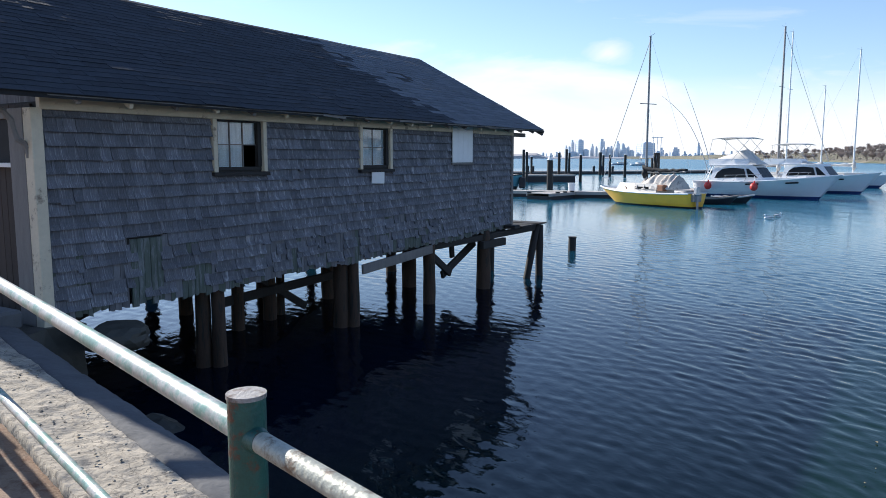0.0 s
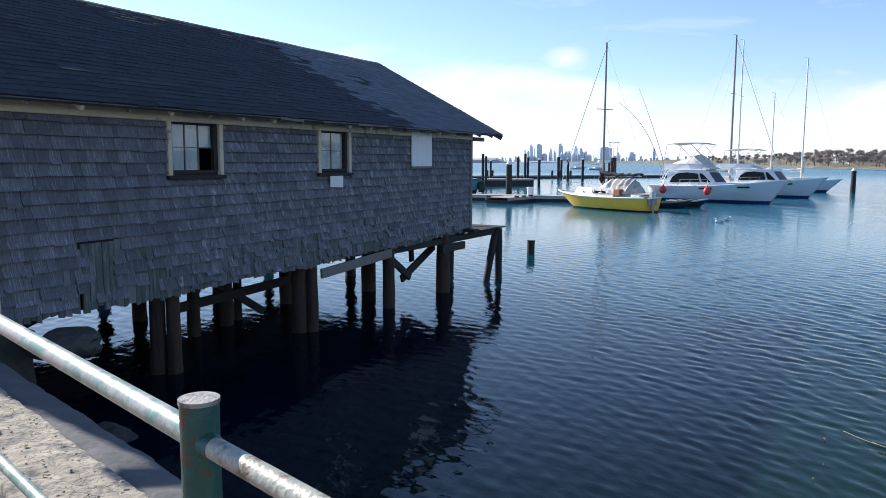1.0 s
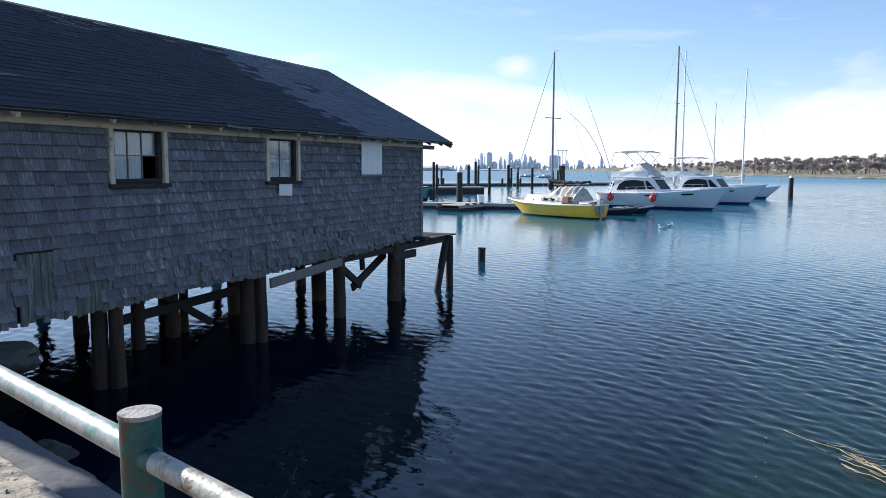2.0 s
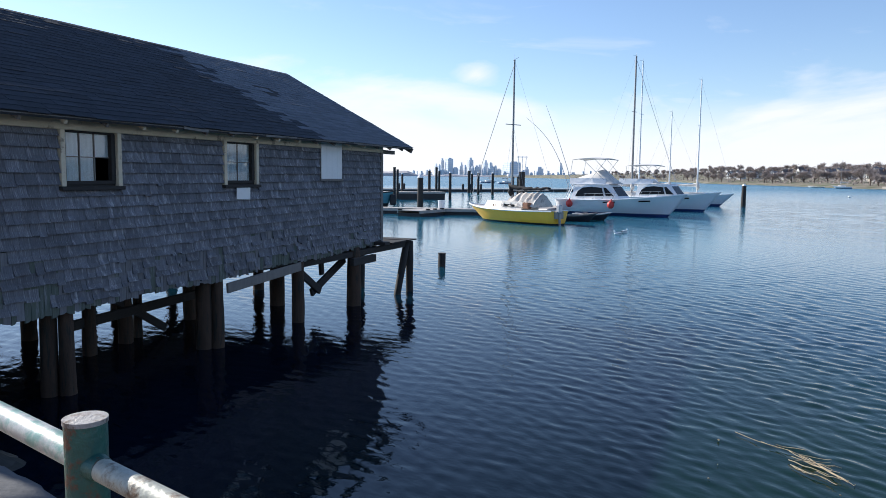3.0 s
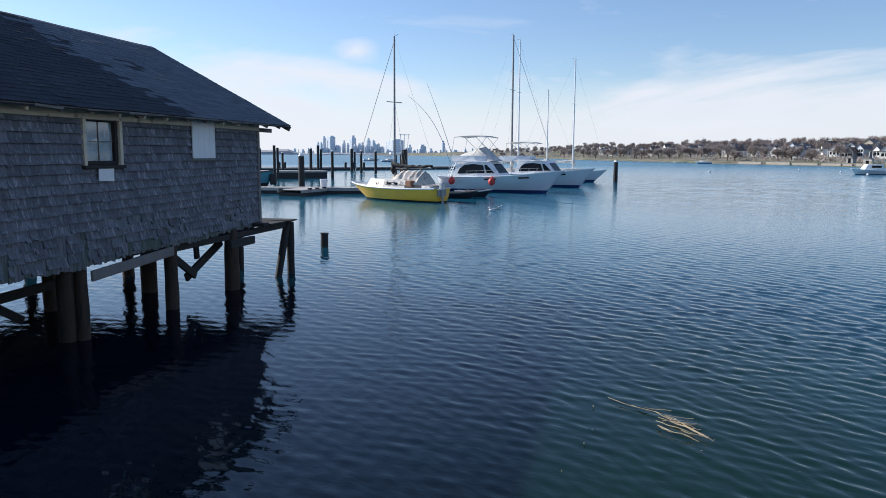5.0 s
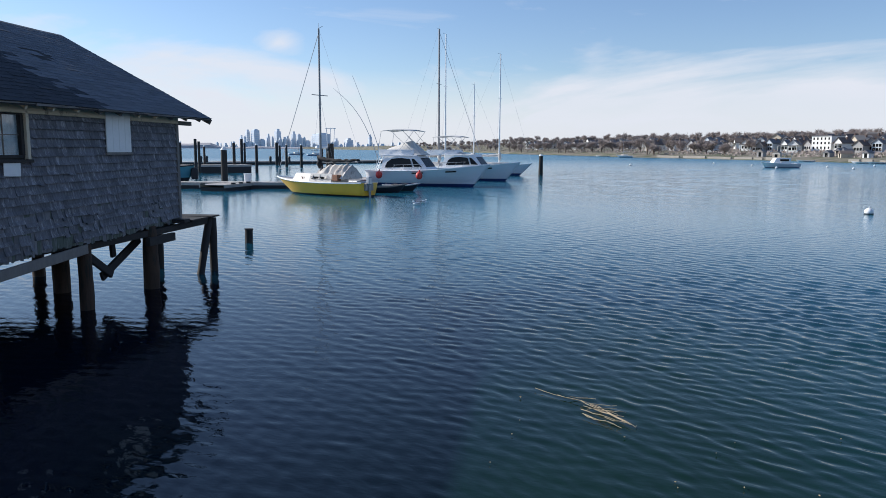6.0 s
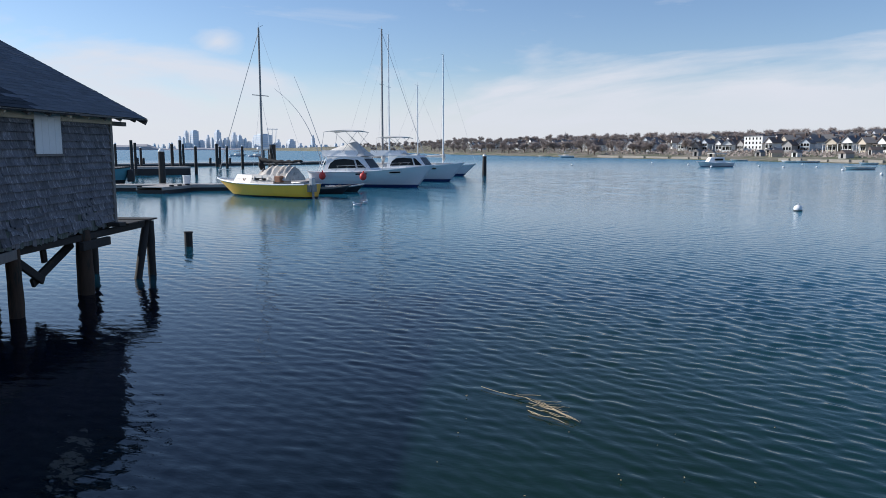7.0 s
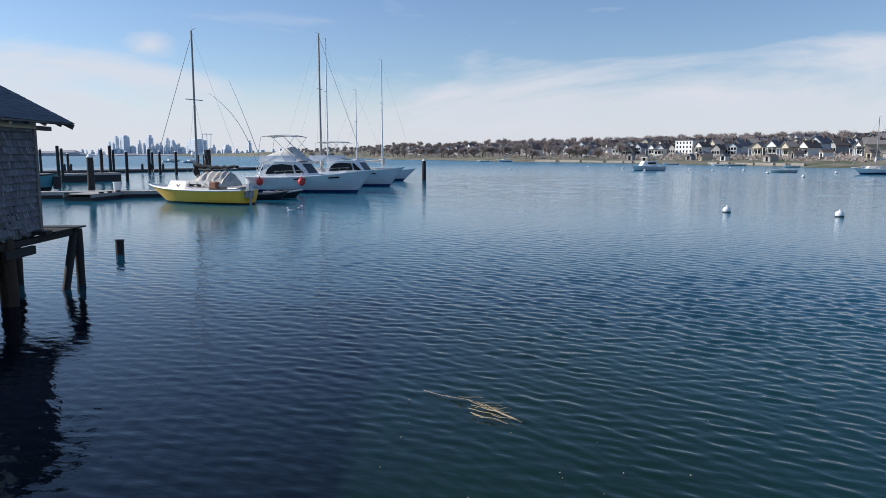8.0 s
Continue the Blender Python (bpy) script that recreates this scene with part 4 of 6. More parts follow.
# edge blocks on the near float
for i in range(4):
    p = Vector((7.4, 50.95, 0)).lerp(Vector((9.5, 53.6, 0)), 0.04 + i * 0.31) if i else Vector((6.1, 51.75, 0))
    bm = bmesh.new()
    box(bm, p.x - 0.15, p.x + 0.15, p.y - 0.1, p.y + 0.1, 0.435, 0.53, None, 0.02)
    tagged(part("fender_block", bm, M_DARKWOOD), "dark wooden fender block on the float", "fender block", "fender blocks")
bm = bmesh.new()
rod(bm, (9.6, 54.7, 0.455), (9.6, 54.7, 1.0), 0.22, 0.26, 20)
rod(bm, (9.6, 54.7, 1.0), (9.6, 54.7, 1.06), 0.28, 0.28, 20)
tagged(part("plastic_tub", bm, M_WHITE), "white plastic tub standing on the dock", "tub")
p = az(8.3, 58.5)
dock_pile(p.x, p.y, 0.24, 2.75)
for a, d, e, r in ((6.26, 84, 0.79, 0.16), (6.5, 88, 0.6, 0.15), (6.87, 92, 0.22, 0.14), (8.98, 92, 0.52, 0.18), (9.53, 100, 0.78, 0.18), (9.75, 100, 0.5, 0.15), (10.61, 92, 0.35, 0.18), (12.08, 128, 0.52, 0.25), (12.3, 130, 0.3, 0.2),
                   (12.8, 120, 0.35, 0.2), (13.92, 115, 0.34, 0.2), (15.9, 112, 0.21, 0.22), (5.2, 95, 0.5, 0.15), (4.2, 88, 0.6, 0.15), (3.0, 95, 0.5, 0.15), (2.2, 90, 0.7, 0.15)):
    p = az(a, d)
    dock_pile(p.x, p.y, r, 2.9 + d * math.tan(radians(e)) - 0.2, a not in (6.26, 6.5, 9.53, 9.75))
p = az(32.4, 84.5)
dock_pile(p.x, p.y, 0.24, 2.2)
# low bollards on the far dock
for a in (6.6, 7.0, 11.6, 12.2, 13.0):
    p = az(a, 128)
    bm = bmesh.new()
    rod(bm, (p.x, p.y, 0.5), (p.x, p.y, 1.3), 0.22, 0.2, 10)
    rod(bm, (p.x, p.y, 1.3), (p.x, p.y, 1.55), 0.28, 0.15, 10)
    tagged(part("bollard", bm, M_BLACK), "dark bollard on the far dock", "bollard", "bollards on the dock")
# gauge frame with white rods standing by the dock
gf = root("piling_frame", Matrix.Translation(az(16.2, 60)), "dark pile cluster with tall pale rods", "pile frame")
bm = bmesh.new()
rod(bm, (0, 0, -0.5), (0, 0, 3.3), 0.28, 0.24, 14)
part("support_post", bm, M_DARKWOOD, gf)
bm = bmesh.new()
rod(bm, (-0.75, 0.1, -0.5), (-0.75, 0.1, 2.9), 0.14, 0.13, 12)
part("support_post", bm, M_DARKWOOD, gf)
for x in (-0.35, 0.0, 0.33):
    bm = bmesh.new()
    rod(bm, (x * 0.6, 0, 2.4), (x, 0, 4.55), 0.03, 0.03, 8)
    part("rod", bm, M_WHITE, gf, "tall pale rod")
bm = bmesh.new()
beam(bm, (-0.45, 0, 4.5), (0.45, 0, 4.5), 0.05, 0.05)
part("crosspiece", bm, M_WHITE, gf)
bm = bmesh.new()
box(bm, -1.2, -0.35, -0.2, 0.3, 2.9, 3.1, None, 0.03)
part("shelf", bm, M_WHITE, gf)


# ---- boats ----
def hull_sections(L, B, fb, fs, dr, tw, rake, flare, boot, n=26, m=12):
    rows = []
    for i in range(n + 1):
        s = i / n
        if s < 0.5:
            hb = tw + (1 - tw) * math.sin(math.pi / 2 * s / 0.5)
        else:
            hb = max(0.0, 1 - ((s - 0.5) / 0.5) ** 2.3)
        sheer = fs + (fb - fs) * s ** 2 - 0.08 * math.sin(math.pi * s)
        keel = -dr * (1 - max(0, (s - 0.75) / 0.25) ** 2 * 0.9)
        row = []
        for j in range(m + 1):
            z = keel + (boot - keel) * j / 3 if j <= 3 else boot + (sheer - boot) * (j - 3) / (m - 3)
            v = (z - keel) / (sheer - keel)
            k = v ** (0.42 + flare * s ** 2)
            x = -L / 2 + L * s - rake * (1 - v) * s ** 3
            row.append((x, B / 2 * hb * k, z))
        rows.append(row)
    return rows


def hull(L, B, fb, fs, dr, parent, topside, bottom, deck_m, tw=0.75, rake=1.4, flare=0.6, boot=0.10, rail_m=None, label=""):
    rows = hull_sections(L, B, fb, fs, dr, tw, rake, flare, boot)
    out = None
    for nm, mt, test in (("hull", topside, lambda z: z >= boot), ("bottom_paint", bottom, lambda z: z < boot)):
        bm = bmesh.new()
        for side in (1, -1):
            for a, b in zip(rows, rows[1:]):
                for j in range(len(a) - 1):
                    q = [a[j], b[j], b[j + 1], a[j + 1]]
                    if test(sum(p[2] for p in q) / 4):
                        f = [bm.verts.new((x, y * side, z)) for x, y, z in (q if side < 0 else q[::-1])]
                        bm.faces.new(f)
        t = [p for p in rows[0]]
        for a, b in zip(t, t[1:]):
            if test((a[2] + b[2]) / 2):
                bm.faces.new([bm.verts.new(v) for v in ((a[0], a[1], a[2]), (a[0], -a[1], a[2]), (b[0], -b[1], b[2]), (b[0], b[1], b[2]))])
        bmesh.ops.remove_doubles(bm, verts=bm.verts, dist=0.002)
        bmesh.ops.recalc_face_normals(bm, faces=bm.faces)
        ob = part(nm, bm, mt, parent, label if nm == "hull" else "", True)
        out = out or ob
    bm = bmesh.new()
    for a, b in zip(rows, rows[1:]):
        p, q = a[-1], b[-1]
        bm.faces.new([bm.verts.new(v) for v in ((p[0], p[1] * 0.97, p[2] - 0.03), (p[0], -p[1] * 0.97, p[2] - 0.03), (q[0], -q[1] * 0.97, q[2] - 0.03), (q[0], q[1] * 0.97, q[2] - 0.03))])
    bmesh.ops.remove_doubles(bm, verts=bm.verts, dist=0.002)
    part("deck", bm, deck_m, parent)
    for side in (1, -1):
        bm = bmesh.new()
        tube(bm, [(a[-1][0], a[-1][1] * side, a[-1][2]) for a in rows], 0.05, 6)
        part("rub_rail", bm, rail_m or topside, parent)
    return rows


def house_block(bm, plan, z0, z1, inset, rake_f=0.0, rake_a=0.0):
    """A cabin: plan is a list of (x, half breadth), front last; its sides lean in."""
    lo, hi = [], []
    xs = [p[0] for p in plan]
    for x, h in plan:
        f = (x - min(xs)) / (max(xs) - min(xs))
        dx = -rake_f * f + rake_a * (1 - f)
        lo.append((bm.verts.new((x, h, z0)), bm.verts.new((x, -h, z0))))
        hi.append((bm.verts.new((x + dx, h - inset, z1)), bm.verts.new((x + dx, -(h - inset), z1))))
    for i in range(len(plan) - 1):
        bm.faces.new((lo[i][0], lo[i + 1][0], hi[i + 1][0], hi[i][0]))
        bm.faces.new((lo[i + 1][1], lo[i][1], hi[i][1], hi[i + 1][1]))
        bm.faces.new((hi[i][0], hi[i + 1][0], hi[i + 1][1], hi[i][1]))
    bm.faces.new((lo[0][1], lo[0][0], hi[0][0], hi[0][1]))
    bm.faces.new((lo[-1][0], lo[-1][1], hi[-1][1], hi[-1][0]))
    bmesh.ops.recalc_face_normals(bm, faces=bm.faces)
    return bm


def rig(boat, x, z0, top, r, boom, stern, bow, m_mast, cover=None, spread=0.72, half=0.55):
    bm = bmesh.new()
    rod(bm, (x, 0, z0), (x, 0, top), r, r * 0.75, 12)
    mast = part("mast", bm, m_mast, boat, "tall thin mast")
    bm = bmesh.new()
    zs = z0 + (top - z0) * spread
    rod(bm, (x, -half, zs + 0.05), (x, half, zs + 0.05), 0.025, None, 6)
    part("spreader", bm, m_mast, mast)
    bm = bmesh.new()
    rod(bm, (x + 0.12, 0, top - 0.02), (x - 0.35, 0.0, top + 0.12), 0.014, None, 5)
    rod(bm, (x, 0, top), (x, 0, top + 0.35), 0.010, None, 5)
    part("masthead", bm, M_GREYMETAL, mast)
    for nm, p, q in (("forestay", (x, 0, top - 0.25), bow), ("backstay", (x, 0, top), stern), ("shroud", (x, 0.02, zs), (x - 0.2, half * 1.6, z0)), ("shroud", (x, -0.02, zs), (x - 0.2, -half * 1.6, z0))):
        bm = bmesh.new()
        rod(bm, p, q, 0.020 if nm == "forestay" and m_mast is M_DARKMETAL else 0.006, None, 6)
        part(nm, bm, M_GREYMETAL, boat)
    if boom:
        bm = bmesh.new()
        rod(bm, (x, 0, z0 + 0.9), (x - boom, 0, z0 + 0.95), 0.06, 0.05, 10)
        part("boom", bm, m_mast, boat)
        if cover:
            bm = bmesh.new()
            n = 18
            pts = [(x + 0.05, 0.0, z0 + 0.5), (x + 0.09, 0.02, z0 + 0.8), (x + 0.04, -0.02, z0 + 0.95), (x + 0.1, 0.0, z0 + 1.2)]
            rad = [0.10, 0.22, 0.19, 0.20]
            for i in range(n + 1):
                f = i / n
                pts.append((x - 0.1 - boom * f, 0.02 * math.sin(i), z0 + 1.08 - 0.08 * math.sin(math.pi * f) + 0.03 * math.sin(i * 1.7)))
                rad.append(0.14 - 0.07 * f + 0.015 * math.sin(i * 2.3))
            tube(bm, pts, rad, 10)
            part("sail_cover", bm, cover, boat, "dark furled sail under a cover", True)


M_YELLOW = mat("faded_yellow_gelcoat", (0.95, 0.52, 0.05), 0.35, vary=0.12, scale=1.5, second=(0.66, 0.42, 0.07), second_at=0.7)
M_BOATDECK = mat("off_white_deck", (0.70, 0.66, 0.60), 0.55, vary=0.15, scale=2)
M_NAVY = mat("dark_blue_bottom_paint", (0.02, 0.045, 0.17), 0.6, vary=0.3)
M_HULL = mat("white_hull_paint", (0.78, 0.80, 0.83), 0.28, vary=0.07, scale=1.2)
M_TINT = mat("tinted_glass", (0.008, 0.009, 0.010), 0.15, vary=0.1, spec=0.2)
M_TENT = mat("beige_canvas", (0.58, 0.53, 0.47), 0.9, vary=0.45, scale=2.5, bump=0.9, bump_scale=5, second=(0.30, 0.26, 0.23), second_at=0.58)
M_CANVAS = mat("grey_canvas", (0.60, 0.58, 0.55), 0.85, vary=0.2, scale=3, bump=0.4, bump_scale=8)
M_DARKCLOTH = mat("black_sail_cover", (0.010, 0.010, 0.012), 0.85, vary=0.4, scale=5, bump=0.4, bump_scale=8)
M_GREYMETAL = mat("dull_aluminium", (0.42, 0.43, 0.45), 0.4, metal=0.6, vary=0.15)
M_DARKMETAL = mat("dark_aluminium_spar", (0.30, 0.28, 0.27), 0.5, metal=0.2, vary=0.2)
M_RED = mat("red_fender_vinyl", (0.62, 0.05, 0.04), 0.45, vary=0.15)
M_TEAK = mat("varnished_wood", (0.28, 0.12, 0.06), 0.5, vary=0.3, scale=6)
M_TEAL = mat("faded_teal_paint", (0.10, 0.30, 0.36), 0.55, vary=0.2, scale=2)

# yellow sloop
yb = root("sailboat", pose(12.6, 45.55, 0, 0, 0, 120.7), "yellow sailing boat with furled dark sail and beige canvas tent", "sailboat")
hull(8.0, 2.5, 1.06, 0.86, 0.3, yb, M_YELLOW, M_BLACK, M_BOATDECK, 0.62, 1.5, 0.35, 0.10, M_WHITE, "faded yellow hull")
bm = house_block(bmesh.new(), [(-1.6, 0.82), (0.3, 0.86), (1.6, 0.55), (2.4, 0.25)], 0.58, 1.14, 0.10, 0.35)
cb = part("cabin_top", bm, M_BOATDECK, yb, "off-white cabin top")
for s in (1, -1):
    bm = bmesh.new()
    box(bm, -1.0, 0.1, s * 0.81 - 0.03, s * 0.81 + 0.03, 0.82, 0.97, None, 0.02)
    part("cabin_window", bm, M_TINT, cb)
    for x in (0.75, 0.95):
        bm = bmesh.new()
        beam(bm, (x, s * 0.66, 0.78), (x + 0.14, s * 0.62, 0.93), 0.05, 0.03, 0.004)
        part("vent_stripe", bm, M_TEAK, cb)
rig(yb, 0.0, 0.95, 10.04, 0.075, 3.1, (-3.95, 0, 0.72), (3.98, 0, 0.95), M_DARKMETAL, M_DARKCLOTH, 0.55, 0.7)
# canvas tent over the cockpit, ridged and sagging
bm = bmesh.new()
n = 14
ring = []
for i in range(n + 1):
    x = 0.15 - 2.75 * i / n
    top = 1.80 - 0.14 * abs(math.sin(i * 1.3)) - 0.45 * (1 - min(1, i / 4))
    ring.append([bm.verts.new((x, y * (1 + 0.05 * math.sin(i * 2)), z)) for y, z in ((0.85, 0.85), (0.72, 1.02 + 0.08 * math.sin(i * 1.9)), (0.36, top - 0.30 + 0.07 * math.sin(i * 2.7)), (0, top), (-0.45, top - 0.28), (-0.8, 1.15), (-0.95, 0.85))])
for a, b in zip(ring, ring[1:]):
    for k in range(6):
        bm.faces.new((a[k], a[k + 1], b[k + 1], b[k]))
bm.faces.new(ring[-1])
bmesh.ops.subdivide_edges(bm, edges=bm.edges, cuts=2, use_grid_fill=True)
rough(bm, bm.verts, 0.07, 3.5, 2.0)
part("canvas_tent", bm, M_TENT, yb, "beige crumpled canvas tent over the cockpit", True)
bm = bmesh.new()
box(bm, -2.3, -1.85, 0.62, 0.98, 0.75, 1.12, None, 0.03)
part("hatch_box", bm, M_TEAK, yb, "brown wooden hatch boards")
bm = bmesh.new()
box(bm, -4.35, -4.05, 0.1, 0.42, 0.55, 1.05, None, 0.06)
om = part("outboard_motor", bm, M_GREYMETAL, yb, "grey outboard motor on the transom")
bm = bmesh.new()
rod(bm, (-4.2, 0.26, 0.6), (-4.28, 0.26, -0.4), 0.09, 0.06, 10)
part("shaft", bm, M_DARKMETAL, om)
bm = bmesh.new()
box(bm, -4.2, -3.95, -0.15, 0.5, 0.2, 0.65, None, 0.02)
part("motor_bracket", bm, M_DARKMETAL, yb)
for x in (3.6, 2.4):
    for s in (1, -1):
        bm = bmesh.new()
        rod(bm, (x, s * (0.25 if x > 3 else 0.75), 0.85), (x, s * (0.25 if x > 3 else 0.75), 1.4), 0.014, None, 6)
        part("stanchion", bm, M_GREYMETAL, yb)
for s in (1, -1):
    bm = bmesh.new()
    rod(bm, (3.9, 0.0, 1.42), (3.6, s * 0.25, 1.4), 0.014, None, 6)
    rod(bm, (3.6, s * 0.25, 1.4), (2.4, s * 0.75, 1.38), 0.012, None, 6)
    part("pulpit_rail", bm, M_GREYMETAL, yb)

# everything above the sheer stands on the deck, 0.2 m over its drawn height
for ob in list(yb.children):
    if ob.name.split(".")[0] not in ("hull", "bottom_paint", "deck", "rub_rail"):
        ob.matrix_basis = pose(0, 0, 0.2)


def motor_yacht(m, label, L, fb, big=True):
    y = root("motor_yacht", m, label, "motor yacht", "boats at the dock")
    hull(L, 3.6, fb, 1.2, 0.45, y, M_HULL, M_NAVY, M_WHITE, 0.86, 1.5, 0.9, 0.21, M_WHITE, "white hull with dark blue bottom")
    k = L / 10.7
    bm = house_block(bmesh.new(), [(-3.9 * k, 1.45), (-1.0 * k, 1.5), (0.6 * k, 1.35), (1.5 * k, 1.0)], 1.0, 2.35, 0.18, 1.3, 0.35)
    c = part("cabin", bm, M_WHITE, y, "white cabin with tinted windows")
    # side windows: dark, arched at the after end
    for s in (1, -1):
        bm = bmesh.new()
        pts = [(-3.35, 1.42), (-0.25, 1.50), (-0.55, 2.12), (-1.6, 2.2), (-2.6, 2.12), (-3.1, 1.85)]
        def off(z):
            return s * (1.47 - 0.18 * (z - 1.0) / 1.35 + 0.012)
        vs = [bm.verts.new((x * k, off(z), z)) for x, z in pts]
        bm.faces.new(vs if s < 0 else vs[::-1])
        g = bmesh.ops.extrude_face_region(bm, geom=bm.faces[:])
        bmesh.ops.translate(bm, verts=[v for v in g["geom"] if isinstance(v, bmesh.types.BMVert)], vec=(0, s * 0.02, 0))
        bmesh.ops.recalc_face_normals(bm, faces=bm.faces)
        part("side_window", bm, M_TINT, c)
        bm = bmesh.new()
        a, b, d, e = (-0.05, 1.52), (0.75, 1.50), (-0.1, 2.14), (-0.32, 2.14)
        vs = [bm.verts.new((x * k, s * (1.43 - 0.20 * (x + 0.05) - 0.13 * (z - 1.0) + 0.05), z)) for x, z in (a, b, d, e)]
        bm.faces.new(vs if s < 0 else vs[::-1])
        g = bmesh.ops.extrude_face_region(bm, geom=bm.faces[:])
        bmesh.ops.translate(bm, verts=[v for v in g["geom"] if isinstance(v, bmesh.types.BMVert)], vec=(0, s * 0.02, 0))
        bmesh.ops.recalc_face_normals(bm, faces=bm.faces)
        part("side_window", bm, M_TINT, c)
    bm = bmesh.new()
    for y0, y1 in ((-1.0, -0.36), (-0.32, 0.32), (0.36, 1.0)):
        q = [(1.5 * k - 1.3 * (z - 1.0) / 1.35 + 0.012, y * f, z) for y, z, f in ((y0, 1.5, 0.88), (y1, 1.5, 0.88), (y1, 2.2, 0.80), (y0, 2.2, 0.80))]
        bm.faces.new([bm.verts.new(p) for p in q])
    g = bmesh.ops.extrude_face_region(bm, geom=bm.faces[:])
    bmesh.ops.translate(bm, verts=[v for v in g["geom"] if isinstance(v, bmesh.types.BMVert)], vec=(0.012, 0, 0.012))
    bmesh.ops.recalc_face_normals(bm, faces=bm.faces)
    part("windscreen", bm, M_TINT, c)
    for s in (1, -1):
        bm = bmesh.new()
        beam(bm, (-3.9 * k, s * 1.42, 2.38), (0.2 * k, s * 1.25, 2.38), 0.1, 0.08, 0.02)
        part("roof_edge", bm, M_WHITE, c)
        for x0, x1 in ((-0.85, 0.15), (2.0, 2.85)):
            bm = bmesh.new()
            beam(bm, (x0 * k, s * (1.80 if x0 < 0 else 1.50), 1.02 + (0.0 if x0 < 0 else 0.14)), (x1 * k, s * (1.78 if x0 < 0 else 1.24), 1.06 + (0.0 if x0 < 0 else 0.14)), 0.16, 0.10, 0.03)
            part("portlight", bm, M_TINT, y)
    # handrails beside the cabin and at the bow
    for s in (1, -1):
        bm = bmesh.new()
        for i in range(4):
            x = (-2.7 + 0.85 * i) * k
            rod(bm, (x, s * 1.72, 1.22), (x + 0.25, s * 1.70, 1.68), 0.014, None, 6)
        rod(bm, (-2.6 * k, s * 1.70, 1.64), (0.3 * k, s * 1.68, 1.74), 0.014, None, 6)
        part("handrail", bm, M_GREYMETAL, y)
    # flybridge under a canvas cover
    bm = house_block(bmesh.new(), [(-3.3 * k, 1.1), (-1.2 * k, 1.1), (-0.2 * k, 0.8)], 2.36, 2.85, 0.05, 0.4)
    fly = part("flybridge", bm, M_WHITE, y)
    bm = bmesh.new()
    rr = []
    peak = 1.0 if big else 0.35            # the other boat's cover lies low
    for i, (x, zt, hw) in enumerate(((-3.1, 2.85, 1.0), (-2.6, 3.05, 1.0), (-2.0, 3.22, 0.98), (-1.4, 3.45, 0.9), (-0.95, 3.55, 0.8), (-0.6, 3.25, 0.82), (-0.2, 2.9, 0.85), (0.15, 2.5, 0.9))):
        zt = 2.42 + (zt - 2.42) * peak
        rr.append([bm.verts.new((x * k, yy, zz)) for yy, zz in ((hw + 0.08, 2.42), (hw * 0.8, (zt + 2.42) / 2 + 0.05 * math.sin(i * 2.2)), (0.12, zt), (-0.12, zt), (-hw * 0.8, (zt + 2.42) / 2), (-hw - 0.08, 2.42))])
    for a, b in zip(rr, rr[1:]):
        for q in range(5):
            bm.faces.new((a[q], a[q + 1], b[q + 1], b[q]))
    bm.faces.new(rr[0]); bm.faces.new(rr[-1][::-1])
    bmesh.ops.recalc_face_normals(bm, faces=bm.faces)
    bc = part("bridge_cover", bm, M_CANVAS, y, "pale blue-grey canvas cover", True)
    # the superstructure stands well aft and leaves a long foredeck
    c.matrix_basis = pose(-0.75 if big else 0.7, 0, 0) @ Matrix.Diagonal((0.82, 1, 1, 1))
    for ob in (fly, bc):
        ob.matrix_basis = pose(-0.55, 0, 0) @ Matrix.Diagonal((1.12, 1, 1, 1))
    # bimini top on poles
    x0, x1, zt = (-4.1 * k, -1.1 * k, 4.40) if big else (-3.6 * k, -0.6 * k, 4.1)
    bm = bmesh.new()
    n = 10
    rows = [[bm.verts.new((x0 + (x1 - x0) * i / n, yy, zt + 0.10 * math.sin(math.pi * i / n) - 0.07 * abs(yy) + dz)) for yy in (1.2, 0.6, 0, -0.6, -1.2) for dz in (0,)] for i in range(n + 1)]
    for a, b in zip(rows, rows[1:]):
        for q in range(4):
            bm.faces.new((a[q], b[q], b[q + 1], a[q + 1]))
    g = bmesh.ops.extrude_face_region(bm, geom=bm.faces[:])
    bmesh.ops.translate(bm, verts=[v for v in g["geom"] if isinstance(v, bmesh.types.BMVert)], vec=(0, 0, -0.05))
    bmesh.ops.recalc_face_normals(bm, faces=bm.faces)
    part("bimini_top", bm, M_CANVAS, y, "pale canvas sun top", True)
    for s in (1, -1):
        for p, q in (((-4.6 * k if big else x0, s * 1.15, 1.1 if big else 2.6), (x0 + 0.1, s * 1.15, zt - 0.08)), ((-2.4 * k, s * 1.1, 2.7), (-1.0 * k, s * 1.1, zt - 0.08)), ((-1.2 * k, s * 1.1, 2.75), (-3.1 * k, s * 1.1, zt - 0.08)), ((-0.4 * k, s * 0.95, 2.75), (x1 - 0.9, s * 1.1, zt - 0.05))):
            bm = bmesh.new()
            rod(bm, p, q, 0.016, None, 6)
            part("bimini_pole", bm, M_GREYMETAL, y)
    # cockpit coaming and ladder
    bm = bmesh.new()
    for s in (1, -1):
        beam(bm, (-L / 2 + 0.1, s * 1.5, 1.1), (-3.9 * k, s * 1.6, 1.16), 0.12, 0.14, 0.02)
    part("coaming", bm, M_WHITE, y)
    bm = bmesh.new()
    for s in (0.95, 1.35):
        beam(bm, (-4.55 * k, -s, 1.1), (-3.85 * k, -s, 2.5), 0.05, 0.04, 0.01)
